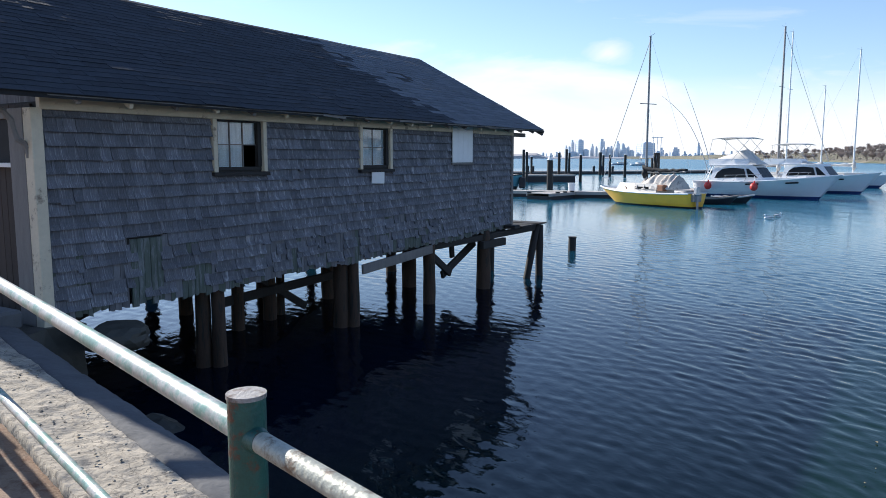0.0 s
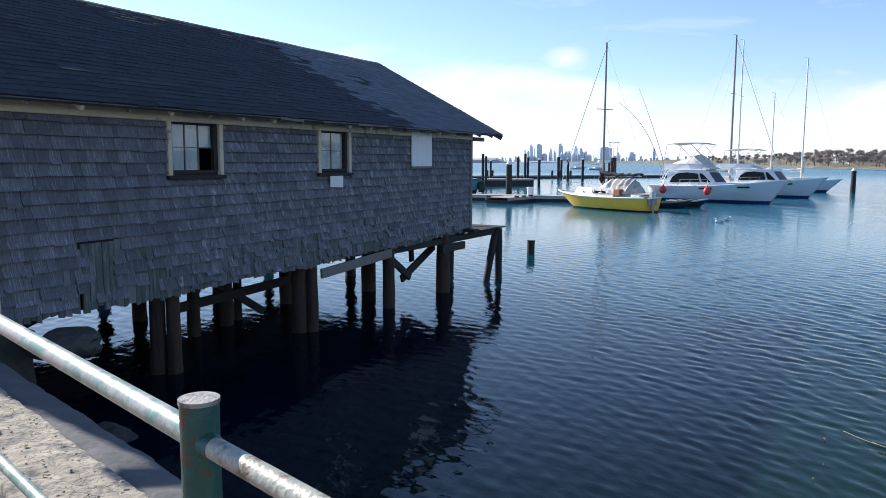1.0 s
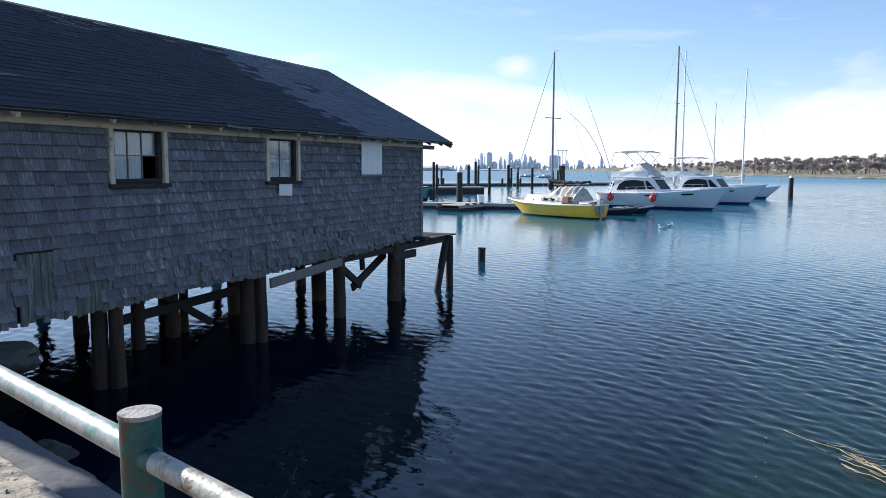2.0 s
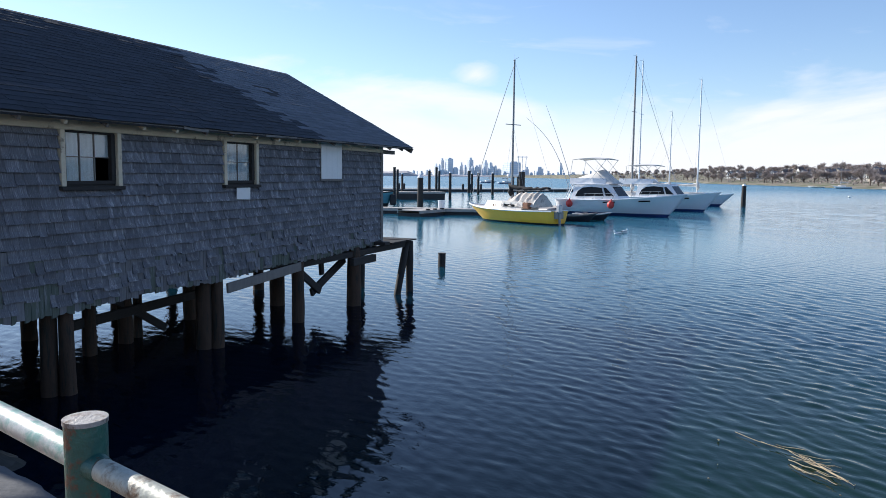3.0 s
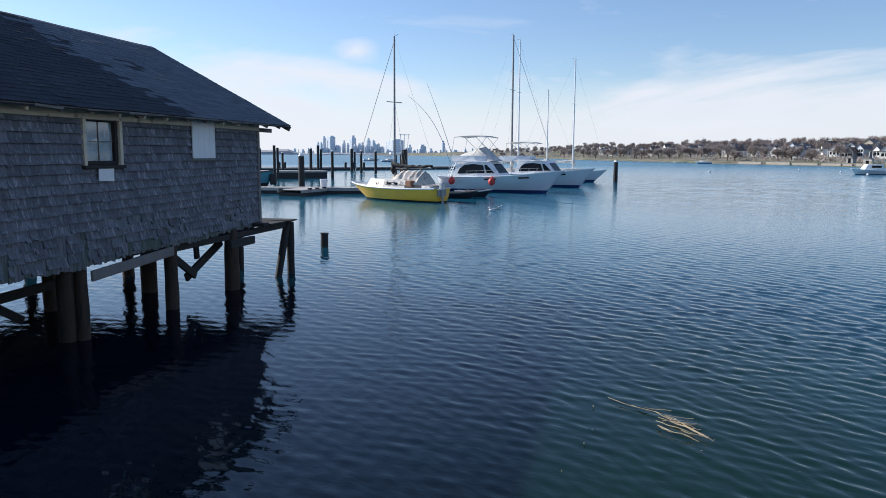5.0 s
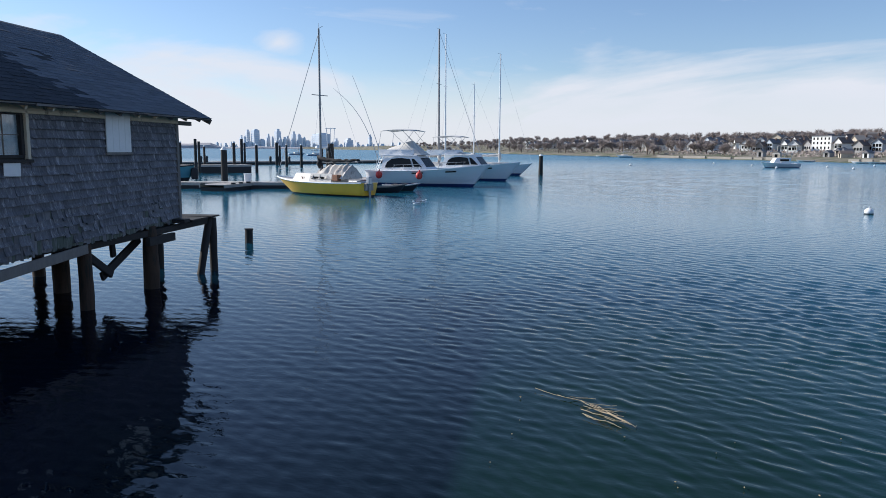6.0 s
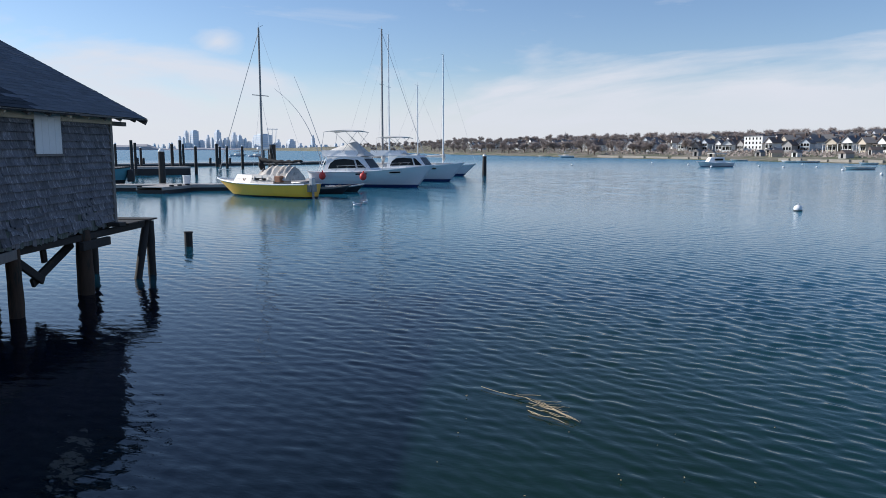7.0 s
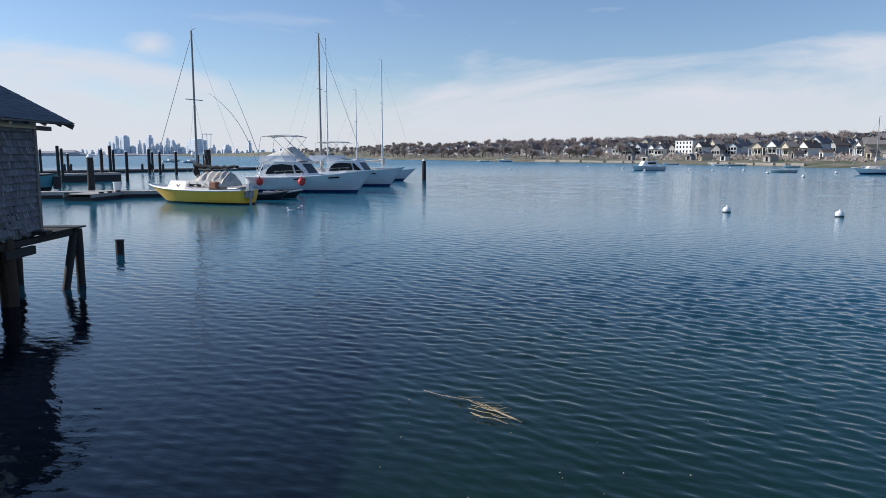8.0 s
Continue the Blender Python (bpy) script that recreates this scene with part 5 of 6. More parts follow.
    for i in range(5):
        f = 0.15 + 0.18 * i
        beam(bm, ((-4.55 + 0.7 * f) * k, -0.95, 1.1 + 1.4 * f), ((-4.55 + 0.7 * f) * k, -1.35, 1.1 + 1.4 * f), 0.05, 0.03, 0.01)
    part("ladder", bm, M_WHITE, y)
    return y


YB = motor_yacht(pose(23.75, 53.63, 0, 0, 0, -47.8), "white motor yacht with covered flybridge and red fenders", 10.2, 1.75)
for x in (-3.55, -0.05):
    bm = bmesh.new()
    bmesh.ops.create_uvsphere(bm, u_segments=16, v_segments=12, radius=0.27, matrix=pose(x, -2.06, 0.86) @ Matrix.Diagonal((1, 1, 1.1, 1)))
    rod(bm, (x, -2.06, 1.08), (x, -1.98, 1.28), 0.08, 0.04, 8)
    fd = part("fender", bm, M_RED, YB, "round red vinyl fender", True)
    bm = bmesh.new()
    rod(bm, (x, -1.98, 1.25), (x - 0.15, -1.72, 1.6), 0.015, None, 5)
    part("line", bm, M_WHITE, fd)
# whip aerials leaning aft from the yacht
for p0, bend, tip in (((-5.0, 0.9, 1.5), 0.8, (-9.8, 1.5, 8.0)), ((-3.9, -0.9, 2.2), 0.1, (-6.3, -1.3, 8.7))):
    bm = bmesh.new()
    tube(bm, [Vector(p0).lerp(Vector(tip), i / 12) + Vector((0.5 * bend * math.sin(math.pi * i / 12), 0, 0.9 * bend * math.sin(math.pi * i / 12))) for i in range(13)], [0.030 - 0.0015 * i for i in range(13)], 6)
    part("outrigger", bm, M_GREYMETAL, YB, "thin bent outrigger rod")
motor_yacht(pose(31.5, 62.0, 0, 0, 0, -47.8), "white motor yacht moored behind a larger one", 10.0, 1.75, False)


def white_sloop(m, L, top, r, mast_m, mast_x, label, fb=1.35):
    s = root("sailboat", m, label, "sailboat", "boats at the dock")
    hull(L, L * 0.3, fb, fb * 0.7, 0.4, s, M_HULL, M_NAVY, M_BOATDECK, 0.62, 1.5, 0.4, 0.25, M_WHITE, "white hull with dark blue bottom")
    bm = house_block(bmesh.new(), [(-L * 0.2, L * 0.1), (L * 0.06, L * 0.105), (L * 0.24, L * 0.05)], fb * 0.7, fb * 0.7 + 0.5, 0.1, 0.4)
    part("cabin_top", bm, M_BOATDECK, s)
    rig(s, mast_x, 1.2, top, r, L * 0.36, (-L / 2 + 0.1, 0, 1.05), (L / 2 - 0.05, 0, 1.38), mast_m, M_CANVAS, 0.6, 0.6)
    return s


p = az(28.6, 84)
white_sloop(pose(p.x, p.y, 0, 0, 0, -47.8), 9.6, 13.4, 0.085, M_WHITE, 0.9, "white sailing boat with a bare mast at the dock")
p = az(24.5, 76)
white_sloop(pose(p.x, p.y, 0, 0, 0, -47.8), 10.0, 14.9, 0.11, M_DARKMETAL, 0.0, "white sailing boat with a tall dark mast")
p = az(25.0, 84)
white_sloop(pose(p.x, p.y, 0, 0, 0, -47.8), 9.0, 15.6, 0.085, M_WHITE, 0.0, "white sailing boat with a pale mast")
p = az(27.2, 90)
white_sloop(pose(p.x, p.y, 0, 0, 0, -47.8), 8.0, 10.6, 0.075, M_WHITE, 0.0, "small white sailing boat with a short mast")

# dinghies at the stern of the yellow boat, a small white boat and a teal skiff at the docks
def dinghy(m, L, mt, label, inside=None):
    d = root("dinghy", m, label, "dinghy", "small boats")
    hull(L, L * 0.42, 0.55, 0.42, 0.15, d, mt, M_BLACK, inside or mt, 0.8, 0.5, 0.3, 0.02, inside or mt)
    for x in (-0.2, 0.15):
        bm = bmesh.new()
        box(bm, x * L - 0.12, x * L + 0.12, -L * 0.18, L * 0.18, 0.42, 0.47, None, 0.01)
        part("thwart", bm, M_GREYWOOD, d)


M_DARKHULL = mat("black_hull_paint", (0.03, 0.033, 0.04), 0.4, vary=0.2)
dinghy(pose(17.2, 46.5, 0, 0, 0, -20), 3.0, M_DARKHULL, "dark rowing dinghy tied astern", M_GREYWOOD)
dinghy(pose(18.9, 47.6, 0, 0, 0, -35), 2.6, M_DARKHULL, "dark rowing dinghy tied astern", M_CANVAS)
dinghy(pose(15.3, 57.2, 0, 0, 0, 150), 5.0, M_WHITE, "small open white boat beside the dock", M_BOATDECK)
sk = root("work_skiff", pose(4.4, 64.6, 0, 0, 0, -8), "teal work boat with a covered stern", "boat")
hull(5.2, 2.2, 1.5, 1.3, 0.3, sk, M_TEAL, M_BLACK, M_TEAL, 0.85, 0.6, 0.3, 0.45, M_BLACK, "teal hull")
bm = bmesh.new()
box(bm, 2.3, 2.85, -0.4, 0.4, 0.3, 1.25, None, 0.08)
part("outboard_motor", bm, M_BLACK, sk)

# ---- far shore ----
def shore(a):
    return float(np.interp(a, (16, 20, 26, 30, 38.5, 45, 53.5, 61, 75, 120), (2600, 1300, 720, 470, 310, 264, 214, 178, 155, 150)))


def ground_at(a, d):
    t = d - shore(a)
    z = 0.45 * min(1, max(-1, t / 12)) + 1.3 * min(1, max(0, (t - 4) / 36)) + 0.035 * max(0, t - 50)
    return min(z, 9.0) + 0.4 * noise.noise(Vector((a * 0.35, t * 0.01, 0))) * min(1, max(0, t / 60))


bm = bmesh.new()
steps = (-14, -4, 0, 4, 10, 18, 30, 40, 50, 80, 120, 150, 180, 220, 280, 350, 450, 700)
grid = []
for i in range(141):
    a = 14 + i * 0.75
    grid.append([bm.verts.new(az(a, shore(a) + s, ground_at(a, shore(a) + s))) for s in steps])
for p, q in zip(grid, grid[1:]):
    for j in range(len(steps) - 1):
        bm.faces.new((p[j], p[j + 1], q[j + 1], q[j]))
bmesh.ops.recalc_face_normals(bm, faces=bm.faces)
M_SHORE = mat("winter_grass_and_sand", (0.22, 0.19, 0.14), 0.95, vary=0.6, scale=0.10, second=(0.10, 0.11, 0.05), second_at=0.5)
tagged(part("far_shore", bm, M_SHORE, smooth=True), "low sandy shore and brown winter slope across the bay", "shore", kind="structure")

M_CLAP = [mat("white_clapboard", (0.74, 0.74, 0.72), 0.7, vary=0.1), mat("grey_shingle_siding", (0.36, 0.35, 0.34), 0.8, vary=0.15), mat("tan_siding", (0.50, 0.44, 0.35), 0.8, vary=0.15), mat("brown_siding", (0.24, 0.16, 0.12), 0.8, vary=0.2), mat("pale_blue_siding", (0.50, 0.55, 0.60), 0.8, vary=0.1)]
M_TILES = [mat("grey_roofing", (0.16, 0.16, 0.17), 0.85, vary=0.2), mat("brown_roofing", (0.15, 0.12, 0.105), 0.85, vary=0.2), mat("tan_roofing", (0.25, 0.23, 0.21), 0.85, vary=0.2)]


def house(w, d, h, rise, wall_m, roof_m, label, porch):
    hs = root("house", pose(0, 0, 0), label, "house", "houses on the far shore")
    bm = bmesh.new()
    box(bm, -w / 2, w / 2, -d / 2, d / 2, -1.5, h)
    v = [bm.verts.new(p) for p in ((-w / 2, -d / 2, h), (w / 2, -d / 2, h), (0, -d / 2, h + rise), (-w / 2, d / 2, h), (w / 2, d / 2, h), (0, d / 2, h + rise))]
    bm.faces.new(v[:3]); bm.faces.new(v[5:2:-1])
    part("wall", bm, wall_m, hs)
    for s in (1, -1):
        bm = bmesh.new()
        n = Vector((rise, 0, w / 2)).normalized() * 0.18
        q = [(s * (w / 2 + 0.45), -d / 2 - 0.4, h - 0.45 * rise / (w / 2)), (s * (w / 2 + 0.45), d / 2 + 0.4, h - 0.45 * rise / (w / 2)), (0, d / 2 + 0.4, h + rise), (0, -d / 2 - 0.4, h + rise)]
        lo = [bm.verts.new((x, y, z + 0.03)) for x, y, z in q]
        hi = [bm.verts.new((x, y, z + 0.24)) for x, y, z in q]
        bm.faces.new(lo); bm.faces.new(hi[::-1])
        for a in range(4):
            b = (a + 1) % 4
            bm.faces.new((lo[b], lo[a], hi[a], hi[b]))
        bmesh.ops.recalc_face_normals(bm, faces=bm.faces)
        part("roof", bm, roof_m, hs)
    for z in (0.7, 2.3) if h > 3.5 else (0.9,):
        for x in (-w * 0.3, 0, w * 0.3):
            win = part("window", frame_box([(x - 0.5, x + 0.5, -d / 2 - 0.04, -d / 2 + 0.02, z, z + 1.1)]), M_TINT, hs)
            part("frame", frame_box([(x - 0.62, x - 0.5, -d / 2 - 0.07, -d / 2, z - 0.1, z + 1.2), (x + 0.5, x + 0.62, -d / 2 - 0.07, -d / 2, z - 0.1, z + 1.2)]), M_CLAP[0], win)
        for y in (-d * 0.22, d * 0.22):
            part("window", frame_box([(-w / 2 - 0.04, -w / 2 + 0.02, y - 0.5, y + 0.5, z, z + 1.1)]), M_TINT, hs)
    part("chimney", frame_box([(w * 0.12, w * 0.12 + 0.55, d * 0.1, d * 0.1 + 0.55, h, h + rise + 0.45)]), M_CHIM, hs)
    if porch:
        part("porch_roof", frame_box([(-w / 2, w / 2, -d / 2 - 2.0, -d / 2 - 0.05, 2.6, 2.8)]), roof_m, hs)
        for x in (-w / 2 + 0.2, 0, w / 2 - 0.2):
            part("porch_post", frame_box([(x - 0.09, x + 0.09, -d / 2 - 1.9, -d / 2 - 1.72, -1, 2.6)]), M_CLAP[0], hs)
    return hs


M_CHIM = mat("red_brick", (0.14, 0.095, 0.08), 0.9, vary=0.25)
rng = random.Random(31)
kinds = []
for wall_i, roof_i, text in ((0, 0, "white clapboard gabled house on the far shore"), (1, 1, "grey shingled gabled house on the far shore"), (2, 2, "tan gabled house with a porch on the far shore"), (3, 0, "brown gabled house on the far shore"), (4, 0, "pale blue gabled house on the far shore"), (0, 1, "white gabled house with brown roof on the far shore")):
    kinds.append((rng.uniform(3.8, 5.0), rng.uniform(4.8, 6.4), rng.uniform(2.9, 3.7), rng.uniform(1.4, 1.9), M_CLAP[wall_i], M_TILES[roof_i], text, wall_i in (2, 0)))
made = {}
spots = []
a = 30.5
while a < 76:
    for row in range(4):
        if row >= 2 and a < 46:
            continue
        if rng.random() < (0.30 if a < 44 else 0.10):
            continue
        d = shore(a) + (95 if a < 40 else 78) + row * 40 + rng.uniform(-14, 14)
        spots.append((a + rng.uniform(-0.35, 0.35), d, rng.choices(range(6), (8, 3, 2, 1, 2, 5))[0], rng.uniform(-80, -5) - a))
    a += 0.66
for a, d, i, turn in spots:
    p = az(a, d, ground_at(a, d))
    grow = 0.88 + 0.3 * ((a * 7.31) % 1.0)
    m = pose(p.x, p.y, p.z, 0, 0, turn) @ Matrix.Diagonal((grow, grow, grow, 1))
    if i in made:
        copy_thing(made[i], m)
    else:
        made[i] = house(*kinds[i])
        made[i].matrix_basis = m


# along the far water's edge: sea walls, boat sheds, boats hauled out
M_SEAWALL = mat("pale_far_sea_wall", (0.27, 0.25, 0.22), 0.9, vary=0.4, scale=0.5)
rng = random.Random(52)
a = 41.0
while a < 74:
    w = rng.uniform(0.5, 1.6)
    if rng.random() < 0.6:
        p, q = az(a, shore(a) + 5), az(a + w, shore(a + w) + 5)
        bm = bmesh.new()
        box(bm, -(q - p).length / 2, (q - p).length / 2, -0.25, 0.25, -0.3, 0.75 + rng.uniform(0, 0.25), None, 0.04)
        ob = part("far_sea_wall", bm, M_SEAWALL)
        ob.matrix_basis = Matrix.Translation((p + q) / 2) @ pose(0, 0, 0, 0, 0, math.degrees(math.atan2(q.y - p.y, q.x - p.x)))
        tagged(ob, "low pale sea wall along the far shore", "sea wall", "far sea walls")
    a += w + rng.uniform(0.1, 0.5)
for i in range(13):
    a = rng.uniform(46, 74)
    d = shore(a) + rng.uniform(14, 52)
    p = az(a, d, ground_at(a, d))
    w, l, h = rng.uniform(1.6, 2.6), rng.uniform(2.0, 3.4), rng.uniform(1.2, 1.7)
    sd = root("boat_shed", pose(p.x, p.y, p.z, 0, 0, rng.uniform(-80, -5) - a), "small gabled shed by the far shore", "shed", "sheds on the far shore")
    part("wall", frame_box([(-w / 2, w / 2, -l / 2, l / 2, -1, h)]), rng.choice(M_CLAP[:3]), sd)
    bm = bmesh.new()
    v = [bm.verts.new((x, y, z)) for y in (-l / 2 - 0.2, l / 2 + 0.2) for x, z in ((-w / 2 - 0.2, h - 0.05), (w / 2 + 0.2, h - 0.05), (0, h + 0.8))]
    bm.faces.new(v[:3]); bm.faces.new(v[5:2:-1])
    for j, k in ((0, 1), (1, 2), (2, 0)):
        bm.faces.new((v[k], v[j], v[j + 3], v[k + 3]))
    bmesh.ops.recalc_face_normals(bm, faces=bm.faces)
    part("roof", bm, rng.choice(M_TILES), sd)
    part("door", frame_box([(-0.4, 0.4, -l / 2 - 0.04, -l / 2 + 0.02, 0, 1.4)]), M_TINT, sd)
for i in range(10):
    a = rng.uniform(46, 74)
    p = az(a, shore(a) - rng.uniform(3, 10))
    dinghy(pose(p.x, p.y, 0, 0, 0, rng.uniform(120, 170)), rng.uniform(3.5, 6.0), M_WHITE, "small open white boat by the far shore", M_BOATDECK)
# the large flat-roofed white house among the gables
p = az(52.3, shore(52.3) + 84, 0)
big = root("house", pose(p.x, p.y, ground_at(52.3, shore(52.3) + 84), 0, 0, -52.3 - 40), "large white flat-roofed house on the far shore", "house", "houses on the far shore")
part("wall", frame_box([(-4.2, 4.2, -3.2, 3.2, -1.5, 5.2)]), M_CLAP[0], big)
part("roof", frame_box([(-4.5, 4.5, -3.5, 3.5, 5.21, 5.45)]), M_TILES[0], big)
for z in (0.6, 2.3, 3.9):
    for x in (-3.2, -1.6, 0, 1.6, 3.2):
        part("window", frame_box([(x - 0.3, x + 0.3, -3.25, -3.18, z, z + 0.85)]), M_TINT, big)
    for y in (-1.6, 0, 1.6):
        part("window", frame_box([(-4.25, -4.18, y - 0.3, y + 0.3, z, z + 0.85)]), M_TINT, big)


# bare winter trees: trunk, limbs, and a haze of twigs
def tree(seed, h, spread):
    rng = random.Random(seed)
    t = root("tree", pose(0, 0, 0), "bare brown winter tree behind the far shore", "tree", "trees on the far shore")
    bm = bmesh.new()
    rod(bm, (0, 0, -1.0), (0, 0, h * 0.35), 0.28, 0.20, 7)
    tips = []

    def grow(p, d, n, r, depth):
        q = p + d * n
        rod(bm, p, q, r, r * 0.65, 5, False)
        if depth <= 2:
            tips.append((p, q, d))
        if depth == 0:
            return
        for k in range(rng.choice((2, 3, 3))):
            e = (d + Vector((rng.gauss(0, 0.5) * spread, rng.gauss(0, 0.5) * spread, rng.uniform(-0.1, 0.35)))).normalized()
            grow(q, e, n * rng.uniform(0.62, 0.85), r * 0.6, depth - 1)

    for k in range(5):
        grow(Vector((0, 0, h * rng.uniform(0.08, 0.34))), Vector((rng.gauss(0, 0.55) * spread, rng.gauss(0, 0.55) * spread, 1)).normalized(), h * 0.22, 0.13, 3)
    part("trunk", bm, M_BARK, t)
    vs, fs = [], []
    for p, q, d in tips:
        for k in range(11):
            o = p.lerp(q, rng.random()) + Vector((rng.gauss(0, 0.35), rng.gauss(0, 0.35), rng.gauss(0, 0.35)))
            e = (d + Vector((rng.gauss(0, 0.7), rng.gauss(0, 0.7), rng.gauss(0.15, 0.5)))).normalized() * rng.uniform(0.6, 1.6)
            sd = e.cross(Vector((rng.gauss(0, 1), rng.gauss(0, 1), rng.gauss(0, 1)))).normalized() * rng.uniform(0.03, 0.07)
            k0 = len(vs)
            vs += [tuple(o - sd), tuple(o + sd), tuple(o + e)]
            fs.append((k0, k0 + 1, k0 + 2))
    me = bpy.data.meshes.new("crown")
    me.from_pydata(vs, [], fs)
    me.materials.append(M_TWIG)
    c = new("crown", me)
    c.parent = t
    tagged(c, "bare brown twigs", kind="stuff")
    return t


M_BARK = mat("grey_bark", (0.13, 0.10, 0.085), 0.95, vary=0.3)
# twig brown lightened, with the haze across the bay in the colour
M_TWIG = mat("hazed_brown_twigs", (0.34, 0.285, 0.26), 0.95, vary=0.35, scale=0.6)
trees = [tree(40, 6.4, 1.1), tree(41, 5.6, 1.3), tree(42, 7.4, 1.0), tree(43, 4.6, 1.2)]
rng = random.Random(77)
first = set()
a = 22.0
while a < 78:
    for row in range(4):
        d = shore(a) + ((40 if a < 46 else 72) if row == 0 else 110 + 46 * row) + rng.uniform(-22, 22)
        if row == 0 and rng.random() < (0.25 if a < 46 else 0.93):
            continue
        aa = a + rng.uniform(-0.3, 0.3)
        p = az(aa, d, ground_at(aa, d) - 0.1)
        i = rng.randrange(4)
        m = pose(p.x, p.y, p.z, 0, 0, rng.uniform(-180, 180))
        if i in first:
            copy_thing(trees[i], m)
        else:
            first.add(i)
            trees[i].matrix_basis = m
    a += 0.5 if a < 46 else 0.62
# undergrowth along the tree line
vs, fs = [], []
for i in range(30000):
    a = rng.uniform(20, 78)
    d = shore(a) + rng.uniform(22, 250)
    p = az(a, d, ground_at(a, d) + abs(rng.gauss(0, 1.1)) * (1.6 if a < 46 else 0.5) * min(1, (d - shore(a)) / 110))
    w = rng.uniform(0.12, 0.5)
    t = Vector((math.cos(radians(a)), -math.sin(radians(a)), 0))
    k = len(vs)
    vs += [tuple(p - t * w * 0.5 + Vector((0, rng.gauss(0, 0.4), 0))), tuple(p + t * w * 0.5), tuple(p + Vector((rng.gauss(0, 0.3), rng.gauss(0, 0.3), rng.uniform(0.25, 0.8))))]
    fs.append((k, k + 1, k + 2))
me = bpy.data.meshes.new("undergrowth")
me.from_pydata(vs, [], fs)
me.materials.append(M_TWIG)
tagged(new("undergrowth", me), "brown winter scrub along the far shore", "scrub", kind="stuff")

# ---- boats and buoys out on the moorings ----
def cruiser(m, label):
    c = root("cabin_cruiser", m, label, "cruiser")
    hull(7.2, 2.5, 1.0, 0.75, 0.3, c, M_WHITE, M_NAVY, M_WHITE, 0.85, 0.9, 0.6, 0.1, M_WHITE)
    bm = house_block(bmesh.new(), [(-1.6, 0.95), (0.6, 0.95), (1.6, 0.6)], 0.75, 1.7, 0.12, 0.7)
    cb = part("cabin", bm, M_WHITE, c)
    for s in (1, -1):
        part("window", frame_box([(-1.2, 0.5, s * 0.93 - 0.06, s * 0.93 + 0.06, 1.15, 1.5)]), M_TINT, cb)
    part("hardtop", frame_box([(-1.9, 0.7, -1.0, 1.0, 2.35, 2.45)]), M_CANVAS, c)
    for x in (-1.7, 0.4):
        for s in (1, -1):
            bm = bmesh.new()
            rod(bm, (x, s * 0.85, 1.6), (x, s * 0.9, 2.36), 0.025, None, 6)
            part("post", bm, M_GREYMETAL, c)


cruiser(pose(106.7, 91.6, 0, 0, 0, 168), "white cabin cruiser on a mooring in the bay")
for a, d, L, top, turn in ((58.6, 131, 4.6, 2.0, 150), (64.5, 124, 8.2, 8.2, 150), (38.6, 300, 6.5, 10.0, 140), (37.0, 320, 6.0, 1.8, 120), (13.6, 330, 8.0, 6.0, 10), (15.0, 300, 8.0, 5.0, 20)):
    p = az(a, d)
    if top > 4:
        white_sloop(pose(p.x, p.y, 0, 0, 0, turn), L, top, 0.06, M_DARKMETAL, 0.4, "white sailing boat on a mooring in the bay", 1.0)
    else:
        dinghy(pose(p.x, p.y, 0, 0, 0, turn), L, M_WHITE, "small open white boat on a mooring", M_BOATDECK)
for a, e in ((47.6, 1.08), (49.2, 1.22), (52.4, 1.13), (54.0, 1.2), (55.2, 1.0), (56.1, 1.18), (57.7, 1.36), (60.0, 1.6), (39.1, 1.16), (50.7, 1.05), (45.0, 0.95), (62.0, 1.3)):
    p = az(a, 2.9 / math.tan(radians(e)))
    buoy(p.x, p.y)

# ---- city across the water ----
# air haze is painted into these pale blue-grey facade colours
M_TOWER = [mat("haze_blue_tower", (0.60, 0.67, 0.74), 0.6, vary=0.15, scale=0.02), mat("haze_pale_tower", (0.73, 0.75, 0.77), 0.8, vary=0.12, scale=0.02), mat("haze_grey_tower", (0.66, 0.70, 0.75), 0.8, vary=0.15, scale=0.02)]
FAR = 4300.0


def tower(a0, a1, e, i, steps=()):
    w = (a1 - a0) * math.pi / 180 * FAR / 1.37
    h = 2.9 + FAR * math.tan(radians(e))
    p = az((a0 + a1) / 2, FAR + 30 * i)
    t = root("tower", pose(p.x, p.y, 0, 0, 0, 30 - (a0 + a1) / 2), "office tower in the city skyline, air haze put into its blue-grey colour", "tower", "city skyline")
    bm = bmesh.new()
    box(bm, -w / 2, w / 2, -w / 2, w / 2, -2, h)
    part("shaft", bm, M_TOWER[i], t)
    z = 12.0
    bm = bmesh.new()
    while z < h - 8:
        box(bm, -w / 2 - 0.6, w / 2 + 0.6, -w / 2 - 0.6, w / 2 + 0.6, z, z + 4)
        z += 12.0
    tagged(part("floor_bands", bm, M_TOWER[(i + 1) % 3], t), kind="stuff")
    bm = bmesh.new()
    box(bm, -w * 0.3, w * 0.3, -w * 0.3, w * 0.3, h, h + 6 + 4 * i)
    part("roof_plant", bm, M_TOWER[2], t)


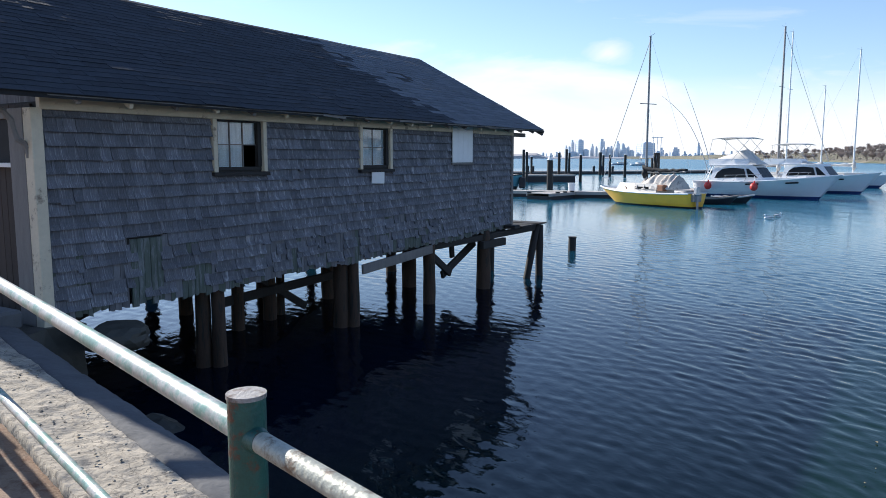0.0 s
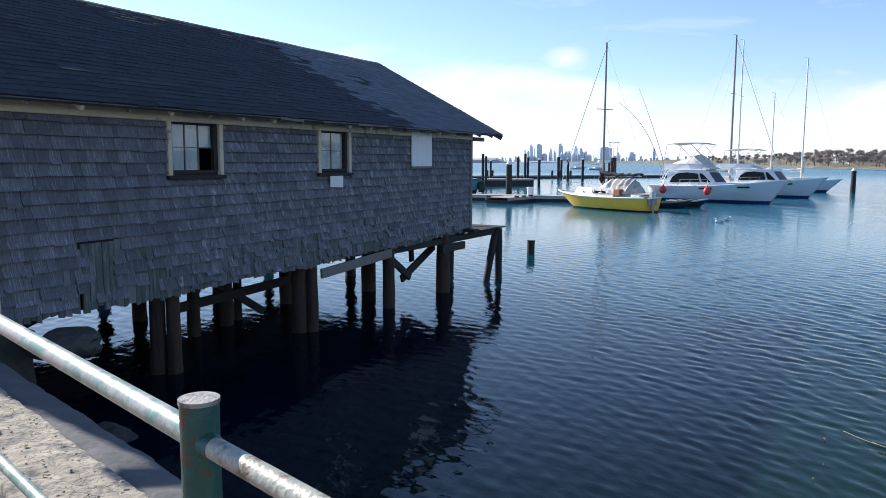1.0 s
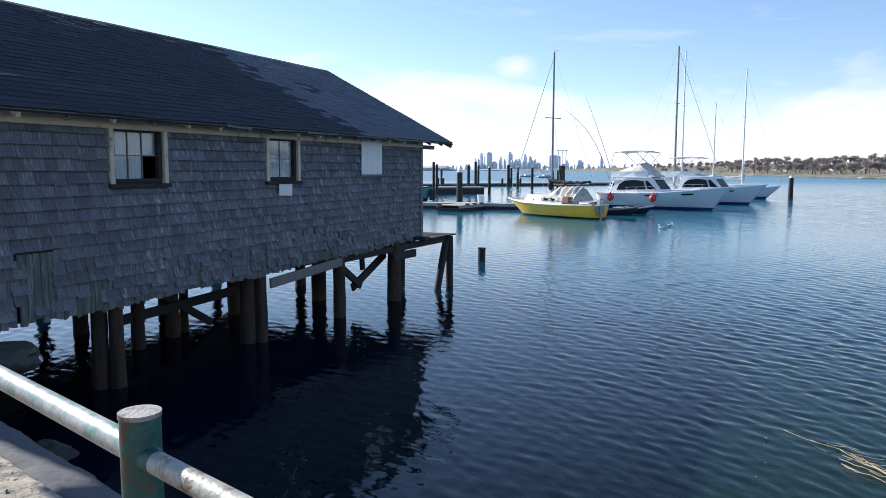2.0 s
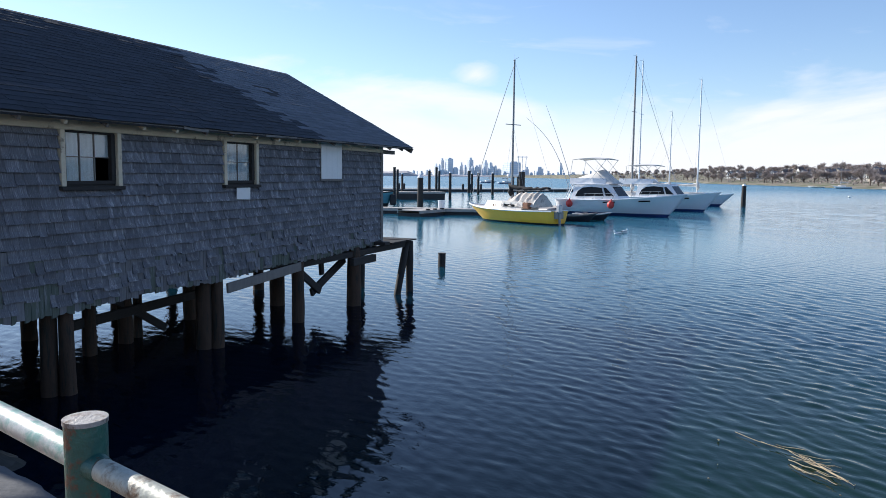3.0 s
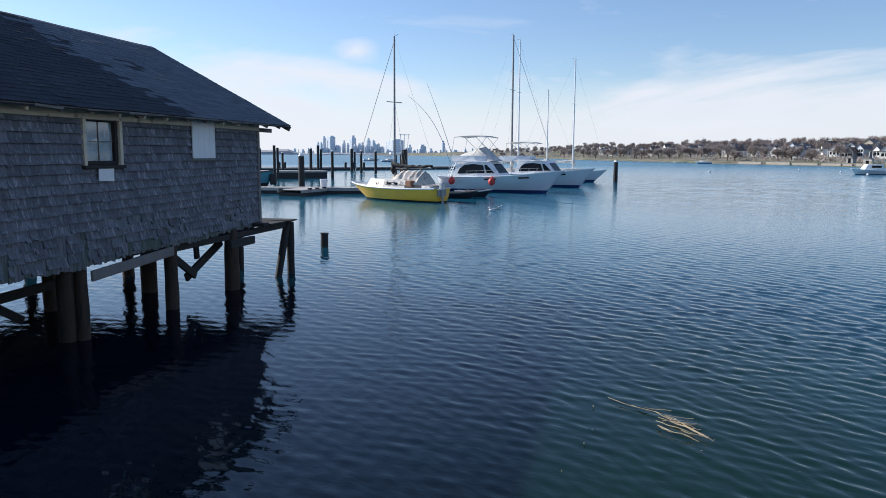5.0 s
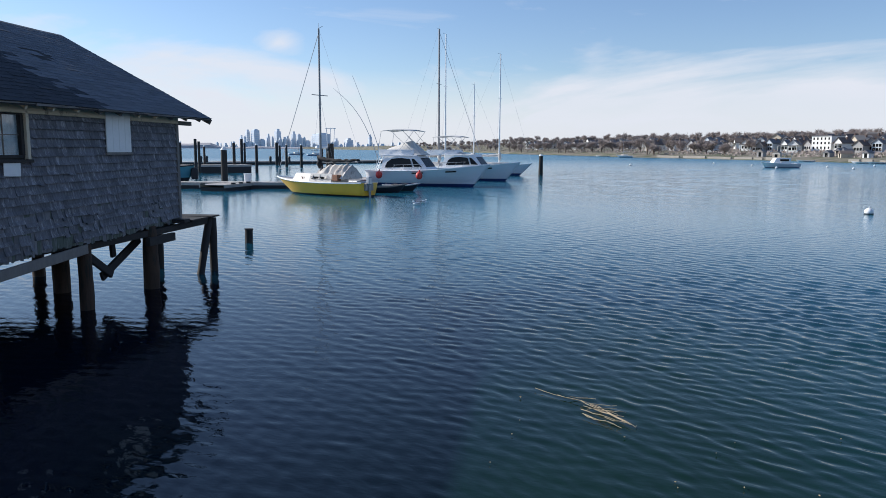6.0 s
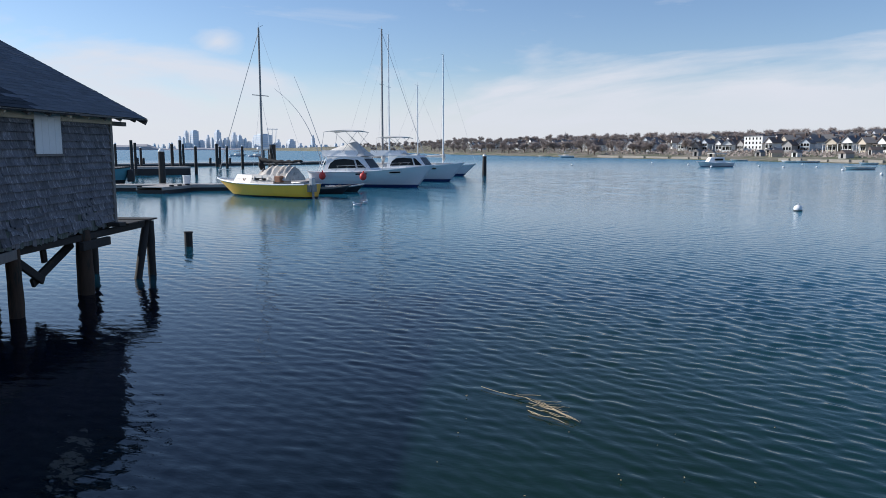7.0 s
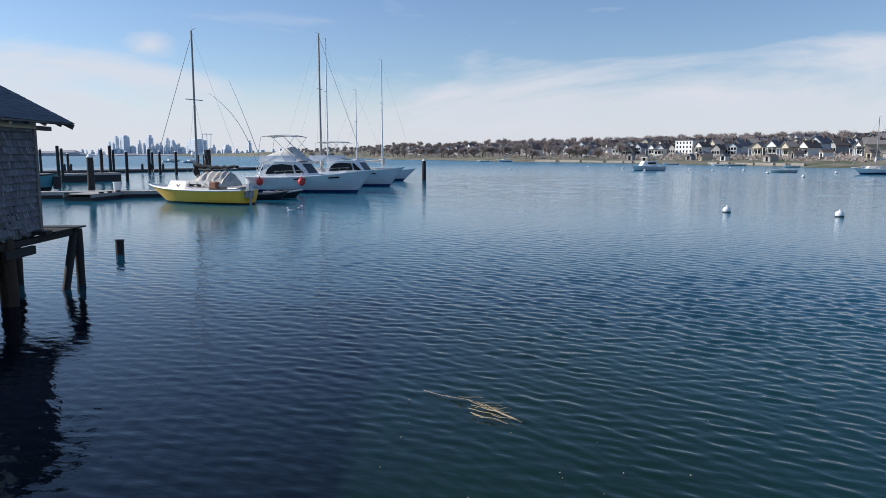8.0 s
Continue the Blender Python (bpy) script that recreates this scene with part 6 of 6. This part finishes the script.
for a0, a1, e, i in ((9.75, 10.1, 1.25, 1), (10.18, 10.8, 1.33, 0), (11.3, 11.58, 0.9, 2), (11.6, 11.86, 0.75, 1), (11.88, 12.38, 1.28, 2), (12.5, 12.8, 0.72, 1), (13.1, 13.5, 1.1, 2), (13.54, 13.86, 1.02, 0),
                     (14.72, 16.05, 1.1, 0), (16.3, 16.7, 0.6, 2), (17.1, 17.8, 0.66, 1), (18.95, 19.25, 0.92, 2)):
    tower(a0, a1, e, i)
rng = random.Random(8)
a = 7.6
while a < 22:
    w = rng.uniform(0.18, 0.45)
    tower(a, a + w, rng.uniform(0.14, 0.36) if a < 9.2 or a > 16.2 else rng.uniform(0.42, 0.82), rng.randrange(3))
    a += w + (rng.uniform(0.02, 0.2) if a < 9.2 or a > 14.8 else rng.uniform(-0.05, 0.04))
# low land round the city
bm = bmesh.new()
g = []
for i in range(121):
    a = -40 + i * 0.75
    b = 2.9 + 3900 * math.tan(radians(0.20 + 0.16 * noise.noise(Vector((a * 0.5, 0, 0))) + (0.12 if a < 8 else -0.1)))
    g.append([bm.verts.new(az(a, r, z)) for r, z in ((3900, -1), (3910, max(3, b * 0.6)), (3960, max(4, b)), (4150, 2))])
for p, q in zip(g, g[1:]):
    for j in range(3):
        bm.faces.new((p[j], p[j + 1], q[j + 1], q[j]))
# winter land paled so that its base colour holds the distance haze
M_FARLAND = mat("haze_pale_land", (0.46, 0.44, 0.44), 0.95, vary=0.3, scale=0.01)
tagged(part("backdrop", bm, M_FARLAND), "low land below the city skyline, haze put into its pale colour", "land", kind="structure")


def motions():
    walk(sea, [(0, pose(0, 0, 0)), (4, pose(0.35, -0.25, 0)), (8, pose(0.7, -0.5, 0))])
    walk(gull, [(0, pose(15.6, 34.9, 0, 0, 0, 160)), (4, pose(15.2, 35.1, 0, 0, 0, 155)), (8, pose(14.5, 35.5, 0, 0, 0, 150))])
    walk(gull_two, [(0, pose(16.6, 36.1, 0, 0, 0, 20)), (4, pose(16.1, 36.3, 0, 0, 0, 25)), (8, pose(15.5, 36.7, 0, 0, 0, 30))])


motions()
